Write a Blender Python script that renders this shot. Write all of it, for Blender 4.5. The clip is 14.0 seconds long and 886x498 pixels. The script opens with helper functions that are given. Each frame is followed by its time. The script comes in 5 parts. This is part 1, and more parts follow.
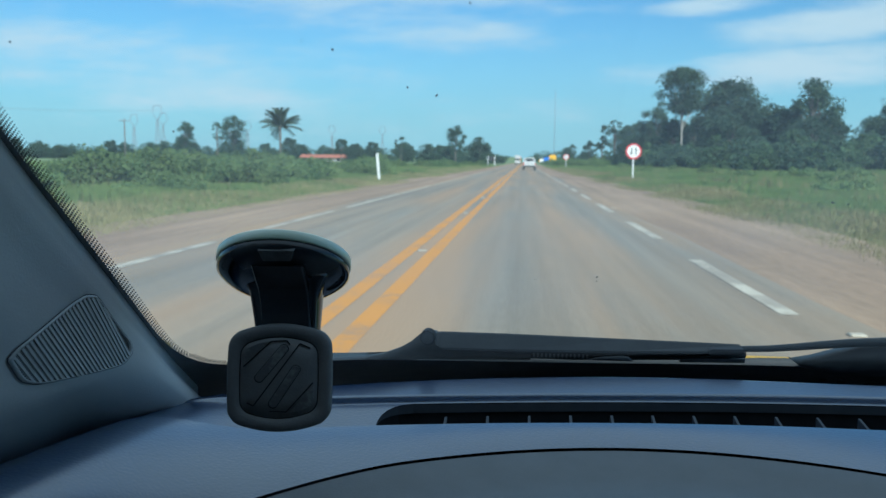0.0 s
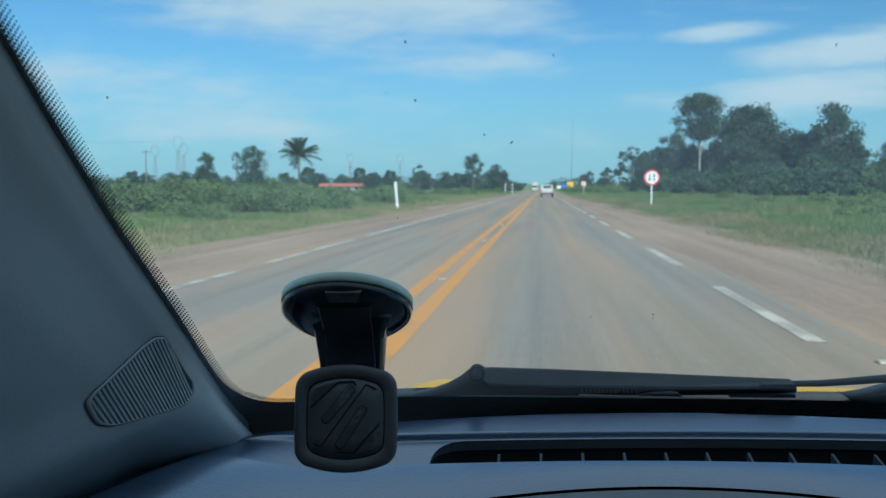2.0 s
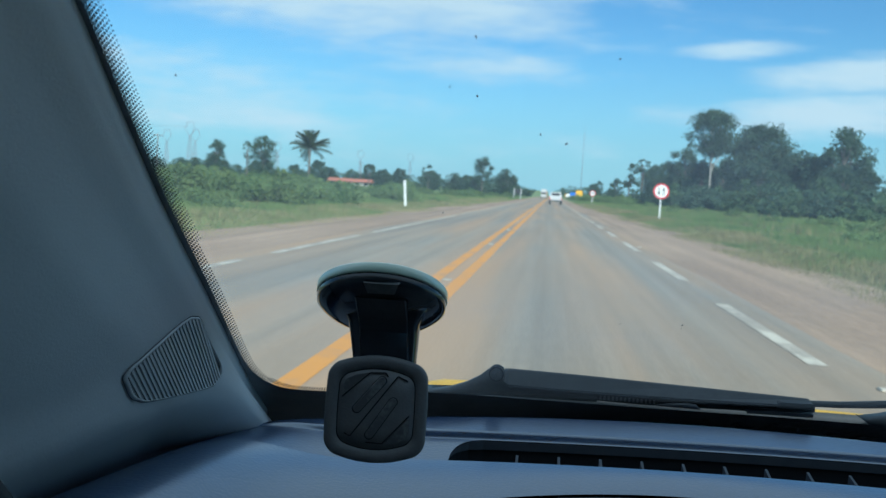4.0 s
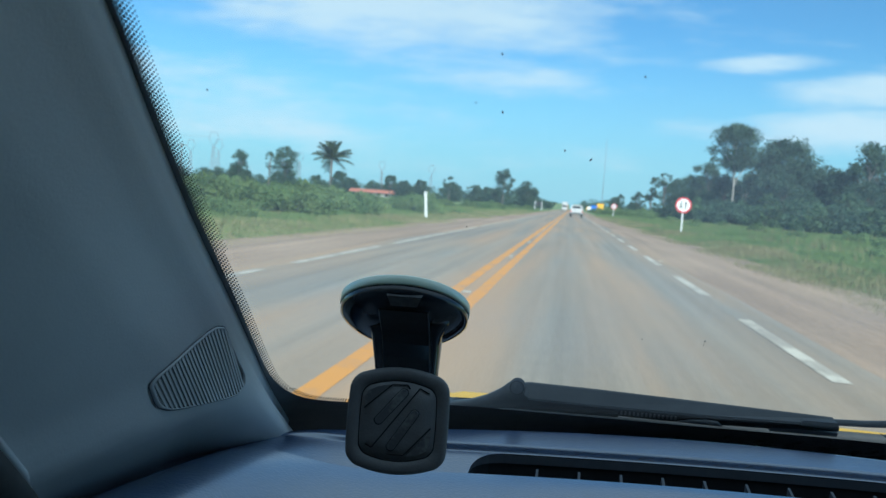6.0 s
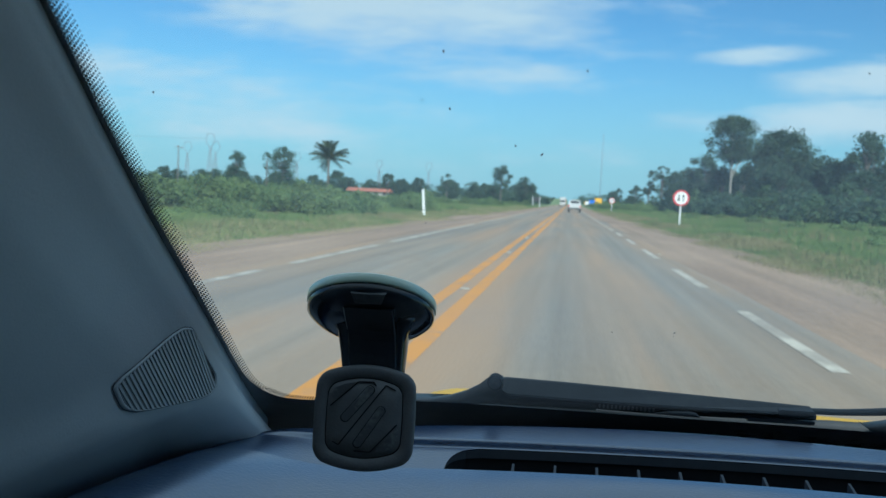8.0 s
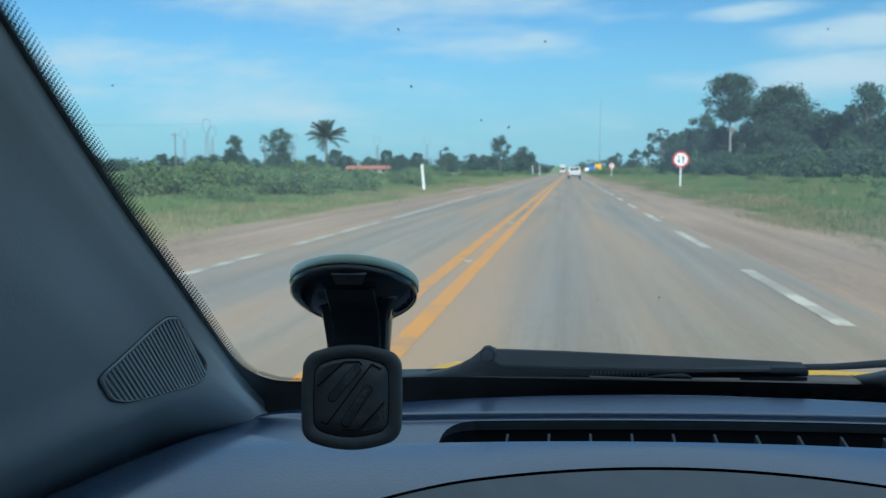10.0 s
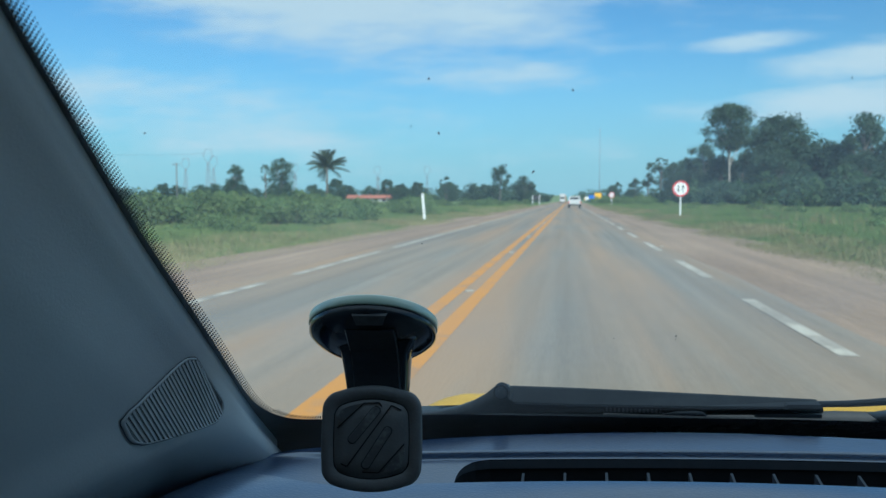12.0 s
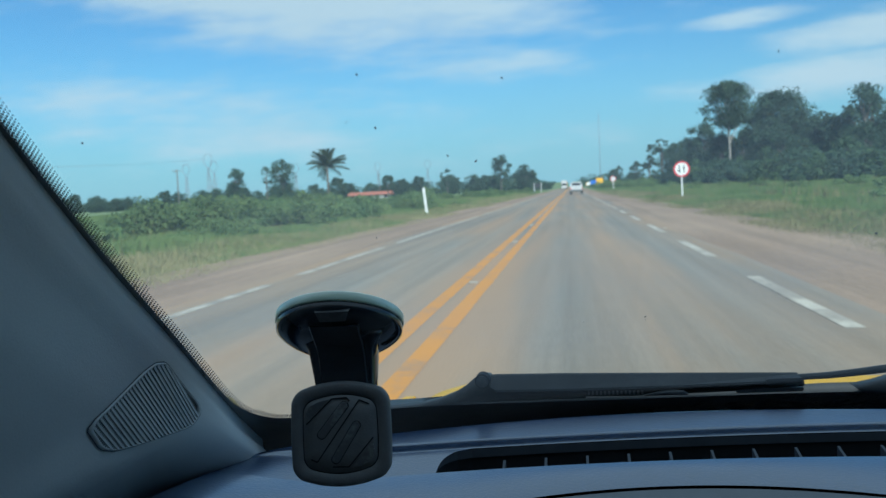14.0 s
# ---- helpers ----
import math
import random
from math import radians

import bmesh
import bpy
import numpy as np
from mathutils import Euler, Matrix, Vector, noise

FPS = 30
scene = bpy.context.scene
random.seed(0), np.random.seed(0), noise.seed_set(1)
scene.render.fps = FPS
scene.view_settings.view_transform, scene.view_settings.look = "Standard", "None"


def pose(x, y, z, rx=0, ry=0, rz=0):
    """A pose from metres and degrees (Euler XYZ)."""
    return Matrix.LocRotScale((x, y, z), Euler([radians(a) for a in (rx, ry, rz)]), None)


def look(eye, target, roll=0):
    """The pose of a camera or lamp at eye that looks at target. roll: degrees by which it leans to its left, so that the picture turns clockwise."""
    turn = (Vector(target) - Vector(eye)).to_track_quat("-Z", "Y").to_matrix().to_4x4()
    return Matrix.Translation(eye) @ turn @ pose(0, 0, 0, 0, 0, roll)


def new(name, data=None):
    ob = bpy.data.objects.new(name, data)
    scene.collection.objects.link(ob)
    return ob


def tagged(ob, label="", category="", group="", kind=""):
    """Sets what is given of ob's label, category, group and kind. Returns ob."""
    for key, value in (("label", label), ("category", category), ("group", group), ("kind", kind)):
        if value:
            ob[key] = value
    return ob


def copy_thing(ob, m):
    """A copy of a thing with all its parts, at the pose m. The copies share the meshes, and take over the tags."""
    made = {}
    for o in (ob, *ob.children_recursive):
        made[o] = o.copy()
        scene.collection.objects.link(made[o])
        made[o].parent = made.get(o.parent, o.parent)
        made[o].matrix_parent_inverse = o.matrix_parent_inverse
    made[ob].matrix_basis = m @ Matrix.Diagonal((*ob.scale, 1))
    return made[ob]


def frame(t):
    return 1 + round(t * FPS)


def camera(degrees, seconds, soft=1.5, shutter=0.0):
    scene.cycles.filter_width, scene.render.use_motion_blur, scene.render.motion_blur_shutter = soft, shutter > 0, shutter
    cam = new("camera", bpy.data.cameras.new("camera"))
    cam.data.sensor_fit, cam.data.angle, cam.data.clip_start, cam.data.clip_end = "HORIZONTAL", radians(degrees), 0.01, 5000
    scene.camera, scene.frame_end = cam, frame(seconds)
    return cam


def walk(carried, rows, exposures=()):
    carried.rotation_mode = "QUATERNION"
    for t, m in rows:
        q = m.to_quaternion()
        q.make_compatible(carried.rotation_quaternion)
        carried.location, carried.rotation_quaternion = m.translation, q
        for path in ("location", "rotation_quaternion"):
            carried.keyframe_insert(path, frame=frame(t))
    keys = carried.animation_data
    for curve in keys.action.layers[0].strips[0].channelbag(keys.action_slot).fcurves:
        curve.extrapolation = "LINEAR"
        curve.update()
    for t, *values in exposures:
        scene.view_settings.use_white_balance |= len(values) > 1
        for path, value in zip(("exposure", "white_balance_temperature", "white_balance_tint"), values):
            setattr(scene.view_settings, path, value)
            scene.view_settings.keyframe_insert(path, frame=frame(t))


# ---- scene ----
cam = camera(57.0, 14.0, soft=1.4)
# focused on the things inside the car, so the road beyond the glass is a little soft
cam.data.dof.use_dof, cam.data.dof.focus_distance, cam.data.dof.aperture_fstop = True, 0.58, 18
PATH = [
    (0, (0.011, 0.035, 1.225), (-0.183, 2.014, 1.01), 0.6),
    (0.5, (-0.019, 0.025, 1.233), (-0.216, 2.008, 1.069), 1.5),
    (1, (-0.021, 0.027, 1.234), (-0.241, 2.011, 1.108), 1.8),
    (1.5, (-0.006, 0.02, 1.237), (-0.229, 2.003, 1.104), 0.3),
    (2, (-0.015, 0.028, 1.233), (-0.254, 2.008, 1.085), 0.1),
    (2.5, (-0.012, 0.025, 1.235), (-0.257, 2.004, 1.085), 0.2),
    (3, (-0.019, 0.023, 1.233), (-0.258, 2.003, 1.083), 1.2),
    (5.5, (-0.043, 0.024, 1.229), (-0.332, 1.999, 1.095), 5.2),
    (6, (-0.036, 0.02, 1.231), (-0.338, 1.993, 1.11), 4.1),
    (6.5, (-0.019, 0.021, 1.233), (-0.34, 1.992, 1.133), 3.3),
    (7, (-0.017, 0.024, 1.233), (-0.334, 1.996, 1.132), 2.9),
    (7.5, (-0.008, 0.024, 1.231), (-0.311, 1.998, 1.123), 2.2),
    (8, (-0.015, 0.021, 1.232), (-0.314, 1.994, 1.105), 3.0),
    (10.5, (0.001, 0.022, 1.234), (-0.303, 1.989, 1.039), -0.3),
    (11, (-0.001, 0.02, 1.234), (-0.311, 1.988, 1.064), 0.4),
    (11.5, (-0.002, 0.017, 1.234), (-0.308, 1.989, 1.093), 0.4),
    (12, (-0.012, 0.019, 1.241), (-0.317, 1.992, 1.121), 0.0),
    (12.5, (-0.019, 0.015, 1.245), (-0.344, 1.986, 1.143), 0.3),
    (13, (-0.01, 0.012, 1.239), (-0.354, 1.979, 1.125), 0.4),
    (13.5, (0.0, 0.016, 1.24), (-0.343, 1.983, 1.111), -1.4),
    (14, (0.015, 0.02, 1.24), (-0.301, 1.99, 1.103), -3.0),
]
walk(cam, [(t, look(eye, target, roll)) for t, eye, target, roll in PATH], [(0, 0.5, 5900, 6), (1, 0.41, 5900, 6), (2, 0.36, 5900, 6), (3, 0.44, 5900, 6), (5.5, 0.7, 5900, 6), (6.5, 0.62, 5900, 6), (7.5, 0.47, 5900, 6), (8, 0.47, 5900, 6), (11, 0.46, 5900, 6), (12.5, 0.45, 5900, 6), (14, 0.43, 5900, 6)])

# ---- world and sun ----
SUN_EL, SUN_AZ = radians(31), radians(155)      # azimuth clockwise from ahead (+y)
world = bpy.data.worlds.new("sky")
scene.world = world
world.use_nodes = True
wt = world.node_tree
wt.nodes.clear()


def wn(kind, **kw):
    n = wt.nodes.new(kind)
    for k, v in kw.items():
        if k == "operation":
            n.operation = v
        elif k == "blend_type":
            n.blend_type = v
        elif k == "data_type":
            n.data_type = v
    return n


def wmath(op, a, b=None):
    n = wn("ShaderNodeMath", operation=op)
    for i, v in enumerate((a, b)):
        if v is None:
            continue
        if isinstance(v, (int, float)):
            n.inputs[i].default_value = v
        else:
            wt.links.new(v, n.inputs[i])
    return n.outputs[0]


sky = wn("ShaderNodeTexSky")
sky.sky_type = "NISHITA"
sky.sun_disc = False
sky.sun_elevation, sky.sun_rotation = SUN_EL, SUN_AZ
sky.air_density, sky.dust_density, sky.ozone_density = 1.0, 0.3, 2.5
tint = wn("ShaderNodeMix", data_type="RGBA", blend_type="MULTIPLY")
tint.inputs[0].default_value = 1.0
wt.links.new(sky.outputs[0], tint.inputs[6])
tint.inputs[7].default_value = (0.57, 0.98, 1.2, 1)
coord = wn("ShaderNodeTexCoord")
sep = wn("ShaderNodeSeparateXYZ")
wt.links.new(coord.outputs["Generated"], sep.inputs[0])
ahead = wmath("MAXIMUM", sep.outputs[1], 0.05)
cu, cv = wmath("DIVIDE", sep.outputs[0], ahead), wmath("DIVIDE", sep.outputs[2], ahead)
flat = wn("ShaderNodeCombineXYZ")
wt.links.new(cu, flat.inputs[0])
wt.links.new(cv, flat.inputs[1])
wisp = wn("ShaderNodeTexNoise")
wisp.inputs["Scale"].default_value, wisp.inputs["Detail"].default_value, wisp.inputs["Roughness"].default_value = 1.0, 7, 0.6
wmap = wn("ShaderNodeMapping")
wmap.inputs["Scale"].default_value, wmap.inputs["Rotation"].default_value = (6, 26, 1), (0, 0, 0.12)
wt.links.new(flat.outputs[0], wmap.inputs[0])
wt.links.new(wmap.outputs[0], wisp.inputs[0])
# Cloud banks: across, up, half length, half height, tilt, strength
BANKS = ((-0.30, 0.27, 0.42, 0.115, -0.14, 1.0), (-0.44, 0.085, 0.34, 0.05, -0.1, 0.5), (-0.08, 0.155, 0.13, 0.035, -0.05, 0.6), (0.205, 0.182, 0.085, 0.014, 0.07, 0.85), (0.13, 0.215, 0.07, 0.03, -0.3, 0.35),
         (0.40, 0.17, 0.24, 0.03, 0.14, 0.9), (0.36, 0.115, 0.3, 0.032, 0.06, 0.8), (-0.48, 0.125, 0.4, 0.06, -0.13, 0.5),
         (-0.02, 0.26, 0.12, 0.04, 0.0, 0.45), (-0.2, 0.06, 0.5, 0.03, 0.0, 0.3))
total = 0.0
for bu, bv, ba, bb, bt, bs in BANKS:
    m = wn("ShaderNodeMapping")
    m.vector_type = "TEXTURE"
    m.inputs["Location"].default_value, m.inputs["Rotation"].default_value = (bu, bv, 0), (0, 0, bt)
    m.inputs["Scale"].default_value = (ba, bb, 1)
    wt.links.new(flat.outputs[0], m.inputs[0])
    ln = wn("ShaderNodeVectorMath", operation="LENGTH")
    wt.links.new(m.outputs[0], ln.inputs[0])
    fall = wn("ShaderNodeMapRange")
    fall.interpolation_type = "SMOOTHSTEP"
    fall.inputs["From Min"].default_value, fall.inputs["From Max"].default_value = 1.25, 0.2
    wt.links.new(ln.outputs["Value"], fall.inputs["Value"])
    total = wmath("MAXIMUM", wmath("MULTIPLY", fall.outputs[0], bs), total)
ragged = wmath("ADD", total, wmath("MULTIPLY", wmath("SUBTRACT", wisp.outputs["Fac"], 0.5), 1.7))
soften = wn("ShaderNodeMapRange")
soften.interpolation_type = "SMOOTHSTEP"
soften.inputs["From Min"].default_value, soften.inputs["From Max"].default_value = 0.08, 1.0
wt.links.new(ragged, soften.inputs["Value"])
# overhead, out of view, an added smooth white veil lifts the skylight
veil = wn("ShaderNodeMapRange")
veil.interpolation_type = "SMOOTHSTEP"
veil.inputs["From Min"].default_value, veil.inputs["From Max"].default_value, veil.inputs["To Max"].default_value = 0.34, 0.65, 0.66
wt.links.new(sep.outputs[2], veil.inputs["Value"])
cover = wmath("MAXIMUM", wmath("MULTIPLY", soften.outputs[0], 0.92), veil.outputs[0])
# thin haze towards the horizon
hazy = wn("ShaderNodeMapRange")
hazy.interpolation_type = "SMOOTHSTEP"
hazy.inputs["From Min"].default_value, hazy.inputs["From Max"].default_value, hazy.inputs["To Max"].default_value = 0.22, -0.02, 0.9
wt.links.new(sep.outputs[2], hazy.inputs["Value"])
haze = wn("ShaderNodeMix", data_type="RGBA")
wt.links.new(hazy.outputs[0], haze.inputs[0])
wt.links.new(tint.outputs[2], haze.inputs[6])
haze.inputs[7].default_value = (3.35, 6.0, 7.35, 1)
clouds = wn("ShaderNodeMix", data_type="RGBA")
wt.links.new(cover, clouds.inputs[0])
wt.links.new(haze.outputs[2], clouds.inputs[6])
clouds.inputs[7].default_value = (6.5, 7.65, 8.5, 1)
back = wn("ShaderNodeBackground")
back.inputs["Strength"].default_value = 0.076
wt.links.new(clouds.outputs[2], back.inputs[0])
wout = wn("ShaderNodeOutputWorld")
wt.links.new(back.outputs[0], wout.inputs[0])

sun = new("sun", bpy.data.lights.new("sun", "SUN"))
sun.data.energy, sun.data.angle, sun.data.color = 4.3, radians(0.6), (1.0, 0.965, 0.91)
sun.matrix_world = look((0, 0, 50), (-math.sin(SUN_AZ) * math.cos(SUN_EL), -math.cos(SUN_AZ) * math.cos(SUN_EL), 50 - math.sin(SUN_EL)))


# ---- materials ----
def material(name, low, high, scale=20.0, rough=0.7, metal=0.0, bump=0.0, fine=None, stretch=(1, 1, 1), spread=(0.35, 0.65), vary=0.0, spec=0.5):
    """Two colours mixed by noise at two scales, with relief; vary: change from piece to piece."""
    m = bpy.data.materials.new(name)
    m.use_nodes = True
    t = m.node_tree
    p = t.nodes["Principled BSDF"]
    p.inputs["Roughness"].default_value, p.inputs["Metallic"].default_value = rough, metal
    p.inputs["Specular IOR Level"].default_value = spec
    c, mp = t.nodes.new("ShaderNodeTexCoord"), t.nodes.new("ShaderNodeMapping")
    mp.inputs["Scale"].default_value = stretch
    t.links.new(c.outputs["Object"], mp.inputs[0])
    big, small = t.nodes.new("ShaderNodeTexNoise"), t.nodes.new("ShaderNodeTexNoise")
    for n, s in ((big, scale), (small, fine or scale * 9)):
        n.inputs["Scale"].default_value, n.inputs["Detail"].default_value = s, 5
        t.links.new(mp.outputs[0], n.inputs[0])
    add = t.nodes.new("ShaderNodeMath")
    add.operation = "MULTIPLY_ADD"
    add.inputs[1].default_value = 0.35
    t.links.new(small.outputs["Fac"], add.inputs[0])
    sc = t.nodes.new("ShaderNodeMath")
    sc.operation = "MULTIPLY"
    sc.inputs[1].default_value = 0.65
    t.links.new(big.outputs["Fac"], sc.inputs[0])
    t.links.new(sc.outputs[0], add.inputs[2])
    ramp = t.nodes.new("ShaderNodeValToRGB")
    ramp.color_ramp.elements[0].position, ramp.color_ramp.elements[1].position = spread
    ramp.color_ramp.elements[0].color, ramp.color_ramp.elements[1].color = (*low, 1), (*high, 1)
    t.links.new(add.outputs[0], ramp.inputs[0])
    last = ramp.outputs[0]
    if vary:
        g, o = t.nodes.new("ShaderNodeNewGeometry"), t.nodes.new("ShaderNodeObjectInfo")
        s = t.nodes.new("ShaderNodeMath")
        s.operation = "ADD"
        t.links.new(g.outputs["Random Per Island"], s.inputs[0])
        t.links.new(o.outputs["Random"], s.inputs[1])
        r = t.nodes.new("ShaderNodeMapRange")
        r.inputs["From Max"].default_value = 2.0
        r.inputs["To Min"].default_value, r.inputs["To Max"].default_value = 1 - vary, 1 + vary
        t.links.new(s.outputs[0], r.inputs["Value"])
        h = t.nodes.new("ShaderNodeHueSaturation")
        t.links.new(r.outputs[0], h.inputs["Value"])
        t.links.new(last, h.inputs["Color"])
        last = h.outputs[0]
    t.links.new(last, p.inputs["Base Color"])
    if bump:
        b = t.nodes.new("ShaderNodeBump")
        b.inputs["Strength"].default_value, b.inputs["Distance"].default_value = 1.0, bump
        t.links.new(small.outputs["Fac"], b.inputs["Height"])
        t.links.new(b.outputs[0], p.inputs["Normal"])
    return m


# blue base and specular tint stand in for the reflected blue sky
DASH = material("dash_plastic", (0.0145, 0.036, 0.1), (0.0195, 0.046, 0.122), 40, 0.42, bump=0.0006, fine=480, spec=1.0)
DASH.node_tree.nodes["Principled BSDF"].inputs["Specular Tint"].default_value = (0.5, 0.74, 1.0, 1)
for k, val in (("Coat Weight", 1.0), ("Coat Roughness", 0.24), ("Coat IOR", 2.35)):
    DASH.node_tree.nodes["Principled BSDF"].inputs[k].default_value = val
HOOD = material("hood_plastic", (0.15, 0.158, 0.163), (0.175, 0.183, 0.19), 40, 0.55, bump=0.00025, fine=900, spec=0.5)
TRIM = material("pillar_plastic", (0.45, 0.466, 0.478), (0.495, 0.512, 0.524), 12, 0.7, bump=0.00012, fine=700)
BLACK = material("black_plastic", (0.014, 0.018, 0.024), (0.018, 0.023, 0.03), 60, 0.09)
MATT = material("matt_black", (0.032, 0.035, 0.038), (0.042, 0.045, 0.048), 60, 0.8)
RUBBER = material("grey_rubber", (0.095, 0.101, 0.107), (0.12, 0.126, 0.133), 90, 0.6, bump=0.0002)
RUBBERSEAL = material("black_seal_rubber", (0.02, 0.021, 0.022), (0.03, 0.031, 0.033), 120, 0.75, bump=0.0002)
SATIN = material("satin_black", (0.055, 0.06, 0.066), (0.08, 0.086, 0.092), 260, 0.24)
WIPER = material("wiper_paint", (0.03, 0.034, 0.037), (0.042, 0.047, 0.05), 50, 0.5, spec=0.3)
# pale noise patches in the colour imitate glints on the satin
INLAY = material("glint_patched_inlay", (0.075, 0.082, 0.088), (0.19, 0.2, 0.205), 55, 0.3, spread=(0.5, 0.72))
STEEL = material("dull_steel", (0.09, 0.1, 0.11), (0.16, 0.17, 0.18), 80, 0.4, metal=0.6)
YELLOW = material("yellow_car_paint", (0.66, 0.36, 0.02), (0.74, 0.42, 0.03), 8, 0.5, spec=0.15)
LINING = material("grey_lining", (0.2, 0.2, 0.2), (0.245, 0.245, 0.243), 30, 0.9)
CARPET = material("dark_carpet", (0.03, 0.031, 0.034), (0.05, 0.052, 0.056), 30, 0.9)
FRIT = material("black_ceramic", (0.12, 0.126, 0.132), (0.14, 0.146, 0.152), 60, 0.14, spec=0.9)
GRILLE = material("grille_backing", (0.02, 0.022, 0.025), (0.03, 0.032, 0.035), 60, 0.8)
GAP = material("dark_gap", (0.012, 0.014, 0.017), (0.018, 0.02, 0.023), 60, 0.8, spec=0.2)
# shadow tone for the slot's walls and fins; also the cover's seam
SHADE = material("shade_toned_plastic", (0.045, 0.055, 0.07), (0.056, 0.067, 0.083), 60, 0.6)
DIRT = material("insect_dirt", (0.16, 0.165, 0.17), (0.32, 0.31, 0.28), 400, 0.9)
ASPHALT = material("dusty_asphalt", (0.178, 0.172, 0.152), (0.268, 0.256, 0.217), 0.35, 0.9, bump=0.003, fine=45, stretch=(1, 0.12, 1), spec=0.25)
# red dust drifted along the centre and the edges, wheel tracks swept clean
at_ = ASPHALT.node_tree
ap = at_.nodes["Principled BSDF"]
src = ap.inputs["Base Color"].links[0].from_socket
ac, asep, arng, aramp, ano, amul, amix = (at_.nodes.new(k) for k in ("ShaderNodeTexCoord", "ShaderNodeSeparateXYZ", "ShaderNodeMapRange", "ShaderNodeValToRGB", "ShaderNodeTexNoise", "ShaderNodeMath", "ShaderNodeMix"))
at_.links.new(ac.outputs["Object"], asep.inputs[0])
at_.links.new(asep.outputs[0], arng.inputs["Value"])
arng.inputs["From Min"].default_value, arng.inputs["From Max"].default_value = -5.0, 3.0
el = aramp.color_ramp.elements
el[0].position, el[0].color = 0.0, (1, 1, 1, 1)
el[1].position, el[1].color = 1.0, (0.9, 0.9, 0.9, 1)
for pos, val in ((0.1, 0.55), (0.18, 0.3), (0.28, 0.75), (0.36, 0.38), (0.46, 0.95), (0.55, 0.7), (0.63, 0.32), (0.72, 0.85), (0.82, 0.32), (0.92, 0.65)):
    e_ = el.new(pos)
    e_.color = (val, val, val, 1)
at_.links.new(arng.outputs[0], aramp.inputs[0])
amap = at_.nodes.new("ShaderNodeMapping")
amap.inputs["Scale"].default_value = (0.9, 0.06, 1)
at_.links.new(ac.outputs["Object"], amap.inputs[0])
at_.links.new(amap.outputs[0], ano.inputs[0])
ano.inputs["Scale"].default_value, ano.inputs["Detail"].default_value = 1.0, 6
amul.operation = "MULTIPLY"
adust = at_.nodes.new("ShaderNodeMapRange")
adust.inputs["From Min"].default_value, adust.inputs["From Max"].default_value = 0.28, 0.6
at_.links.new(ano.outputs["Fac"], adust.inputs["Value"])
at_.links.new(aramp.outputs[0], amul.inputs[0])
at_.links.new(adust.outputs[0], amul.inputs[1])
amix.data_type = "RGBA"
astr, asmap, asr, asx = (at_.nodes.new(k) for k in ("ShaderNodeTexNoise", "ShaderNodeMapping", "ShaderNodeMapRange", "ShaderNodeMix"))
asmap.inputs["Scale"].default_value = (3.2, 0.05, 1)
astr.inputs["Scale"].default_value, astr.inputs["Detail"].default_value, astr.inputs["Roughness"].default_value = 1.0, 5, 0.6
at_.links.new(ac.outputs["Object"], asmap.inputs[0])
at_.links.new(asmap.outputs[0], astr.inputs[0])
asr.inputs["From Min"].default_value, asr.inputs["From Max"].default_value = 0.3, 0.7
asr.inputs["To Min"].default_value, asr.inputs["To Max"].default_value = 0.72, 1.16
at_.links.new(astr.outputs["Fac"], asr.inputs["Value"])
asx.data_type, asx.blend_type = "RGBA", "MULTIPLY"
asx.inputs[0].default_value = 1.0
at_.links.new(src, asx.inputs[6])
at_.links.new(asr.outputs[0], asx.inputs[7])
src = asx.outputs[2]
at_.links.new(amul.outputs[0], amix.inputs[0])
at_.links.new(src, amix.inputs[6])
amix.inputs[7].default_value = (0.4, 0.255, 0.15, 1)
at_.links.new(amix.outputs[2], ap.inputs["Base Color"])
DUST = material("red_dust", (0.25, 0.162, 0.105), (0.37, 0.255, 0.17), 0.4, 0.95, bump=0.012, fine=12, stretch=(1, 0.25, 1))
# wheels of cars that pulled over have packed the shoulder in long darker bands
dt = DUST.node_tree
dp = dt.nodes["Principled BSDF"]
dsrc = dp.inputs["Base Color"].links[0].from_socket
dc, dm, dn, dr, dx = (dt.nodes.new(k) for k in ("ShaderNodeTexCoord", "ShaderNodeMapping", "ShaderNodeTexNoise", "ShaderNodeMapRange", "ShaderNodeMix"))
dm.inputs["Scale"].default_value = (1.5, 0.035, 1)
dn.inputs["Scale"].default_value, dn.inputs["Detail"].default_value, dn.inputs["Roughness"].default_value = 1.0, 6, 0.62
dr.inputs["From Min"].default_value, dr.inputs["From Max"].default_value = 0.32, 0.68
dr.inputs["To Min"].default_value, dr.inputs["To Max"].default_value = 0.74, 1.16
dx.data_type, dx.blend_type = "RGBA", "MULTIPLY"
dx.inputs[0].default_value = 1.0
dt.links.new(dc.outputs["Object"], dm.inputs[0])
dt.links.new(dm.outputs[0], dn.inputs[0])
dt.links.new(dn.outputs["Fac"], dr.inputs["Value"])
dt.links.new(dsrc, dx.inputs[6])
dt.links.new(dr.outputs[0], dx.inputs[7])
dt.links.new(dx.outputs[2], dp.inputs["Base Color"])
SOIL = material("verge_soil", (0.12, 0.19, 0.07), (0.19, 0.245, 0.1), 0.12, 0.95, bump=0.05, fine=2.5)
GRASS = material("grass_blades", (0.125, 0.215, 0.072), (0.215, 0.285, 0.105), 0.12, 0.8, vary=0.2, spec=0.15)
STRAW = material("dry_grass", (0.24, 0.225, 0.11), (0.36, 0.32, 0.17), 0.4, 0.9, vary=0.35, spec=0.1)
LEAF = material("leaves", (0.05, 0.092, 0.066), (0.085, 0.135, 0.085), 0.15, 0.8, vary=0.2, spec=0.15)
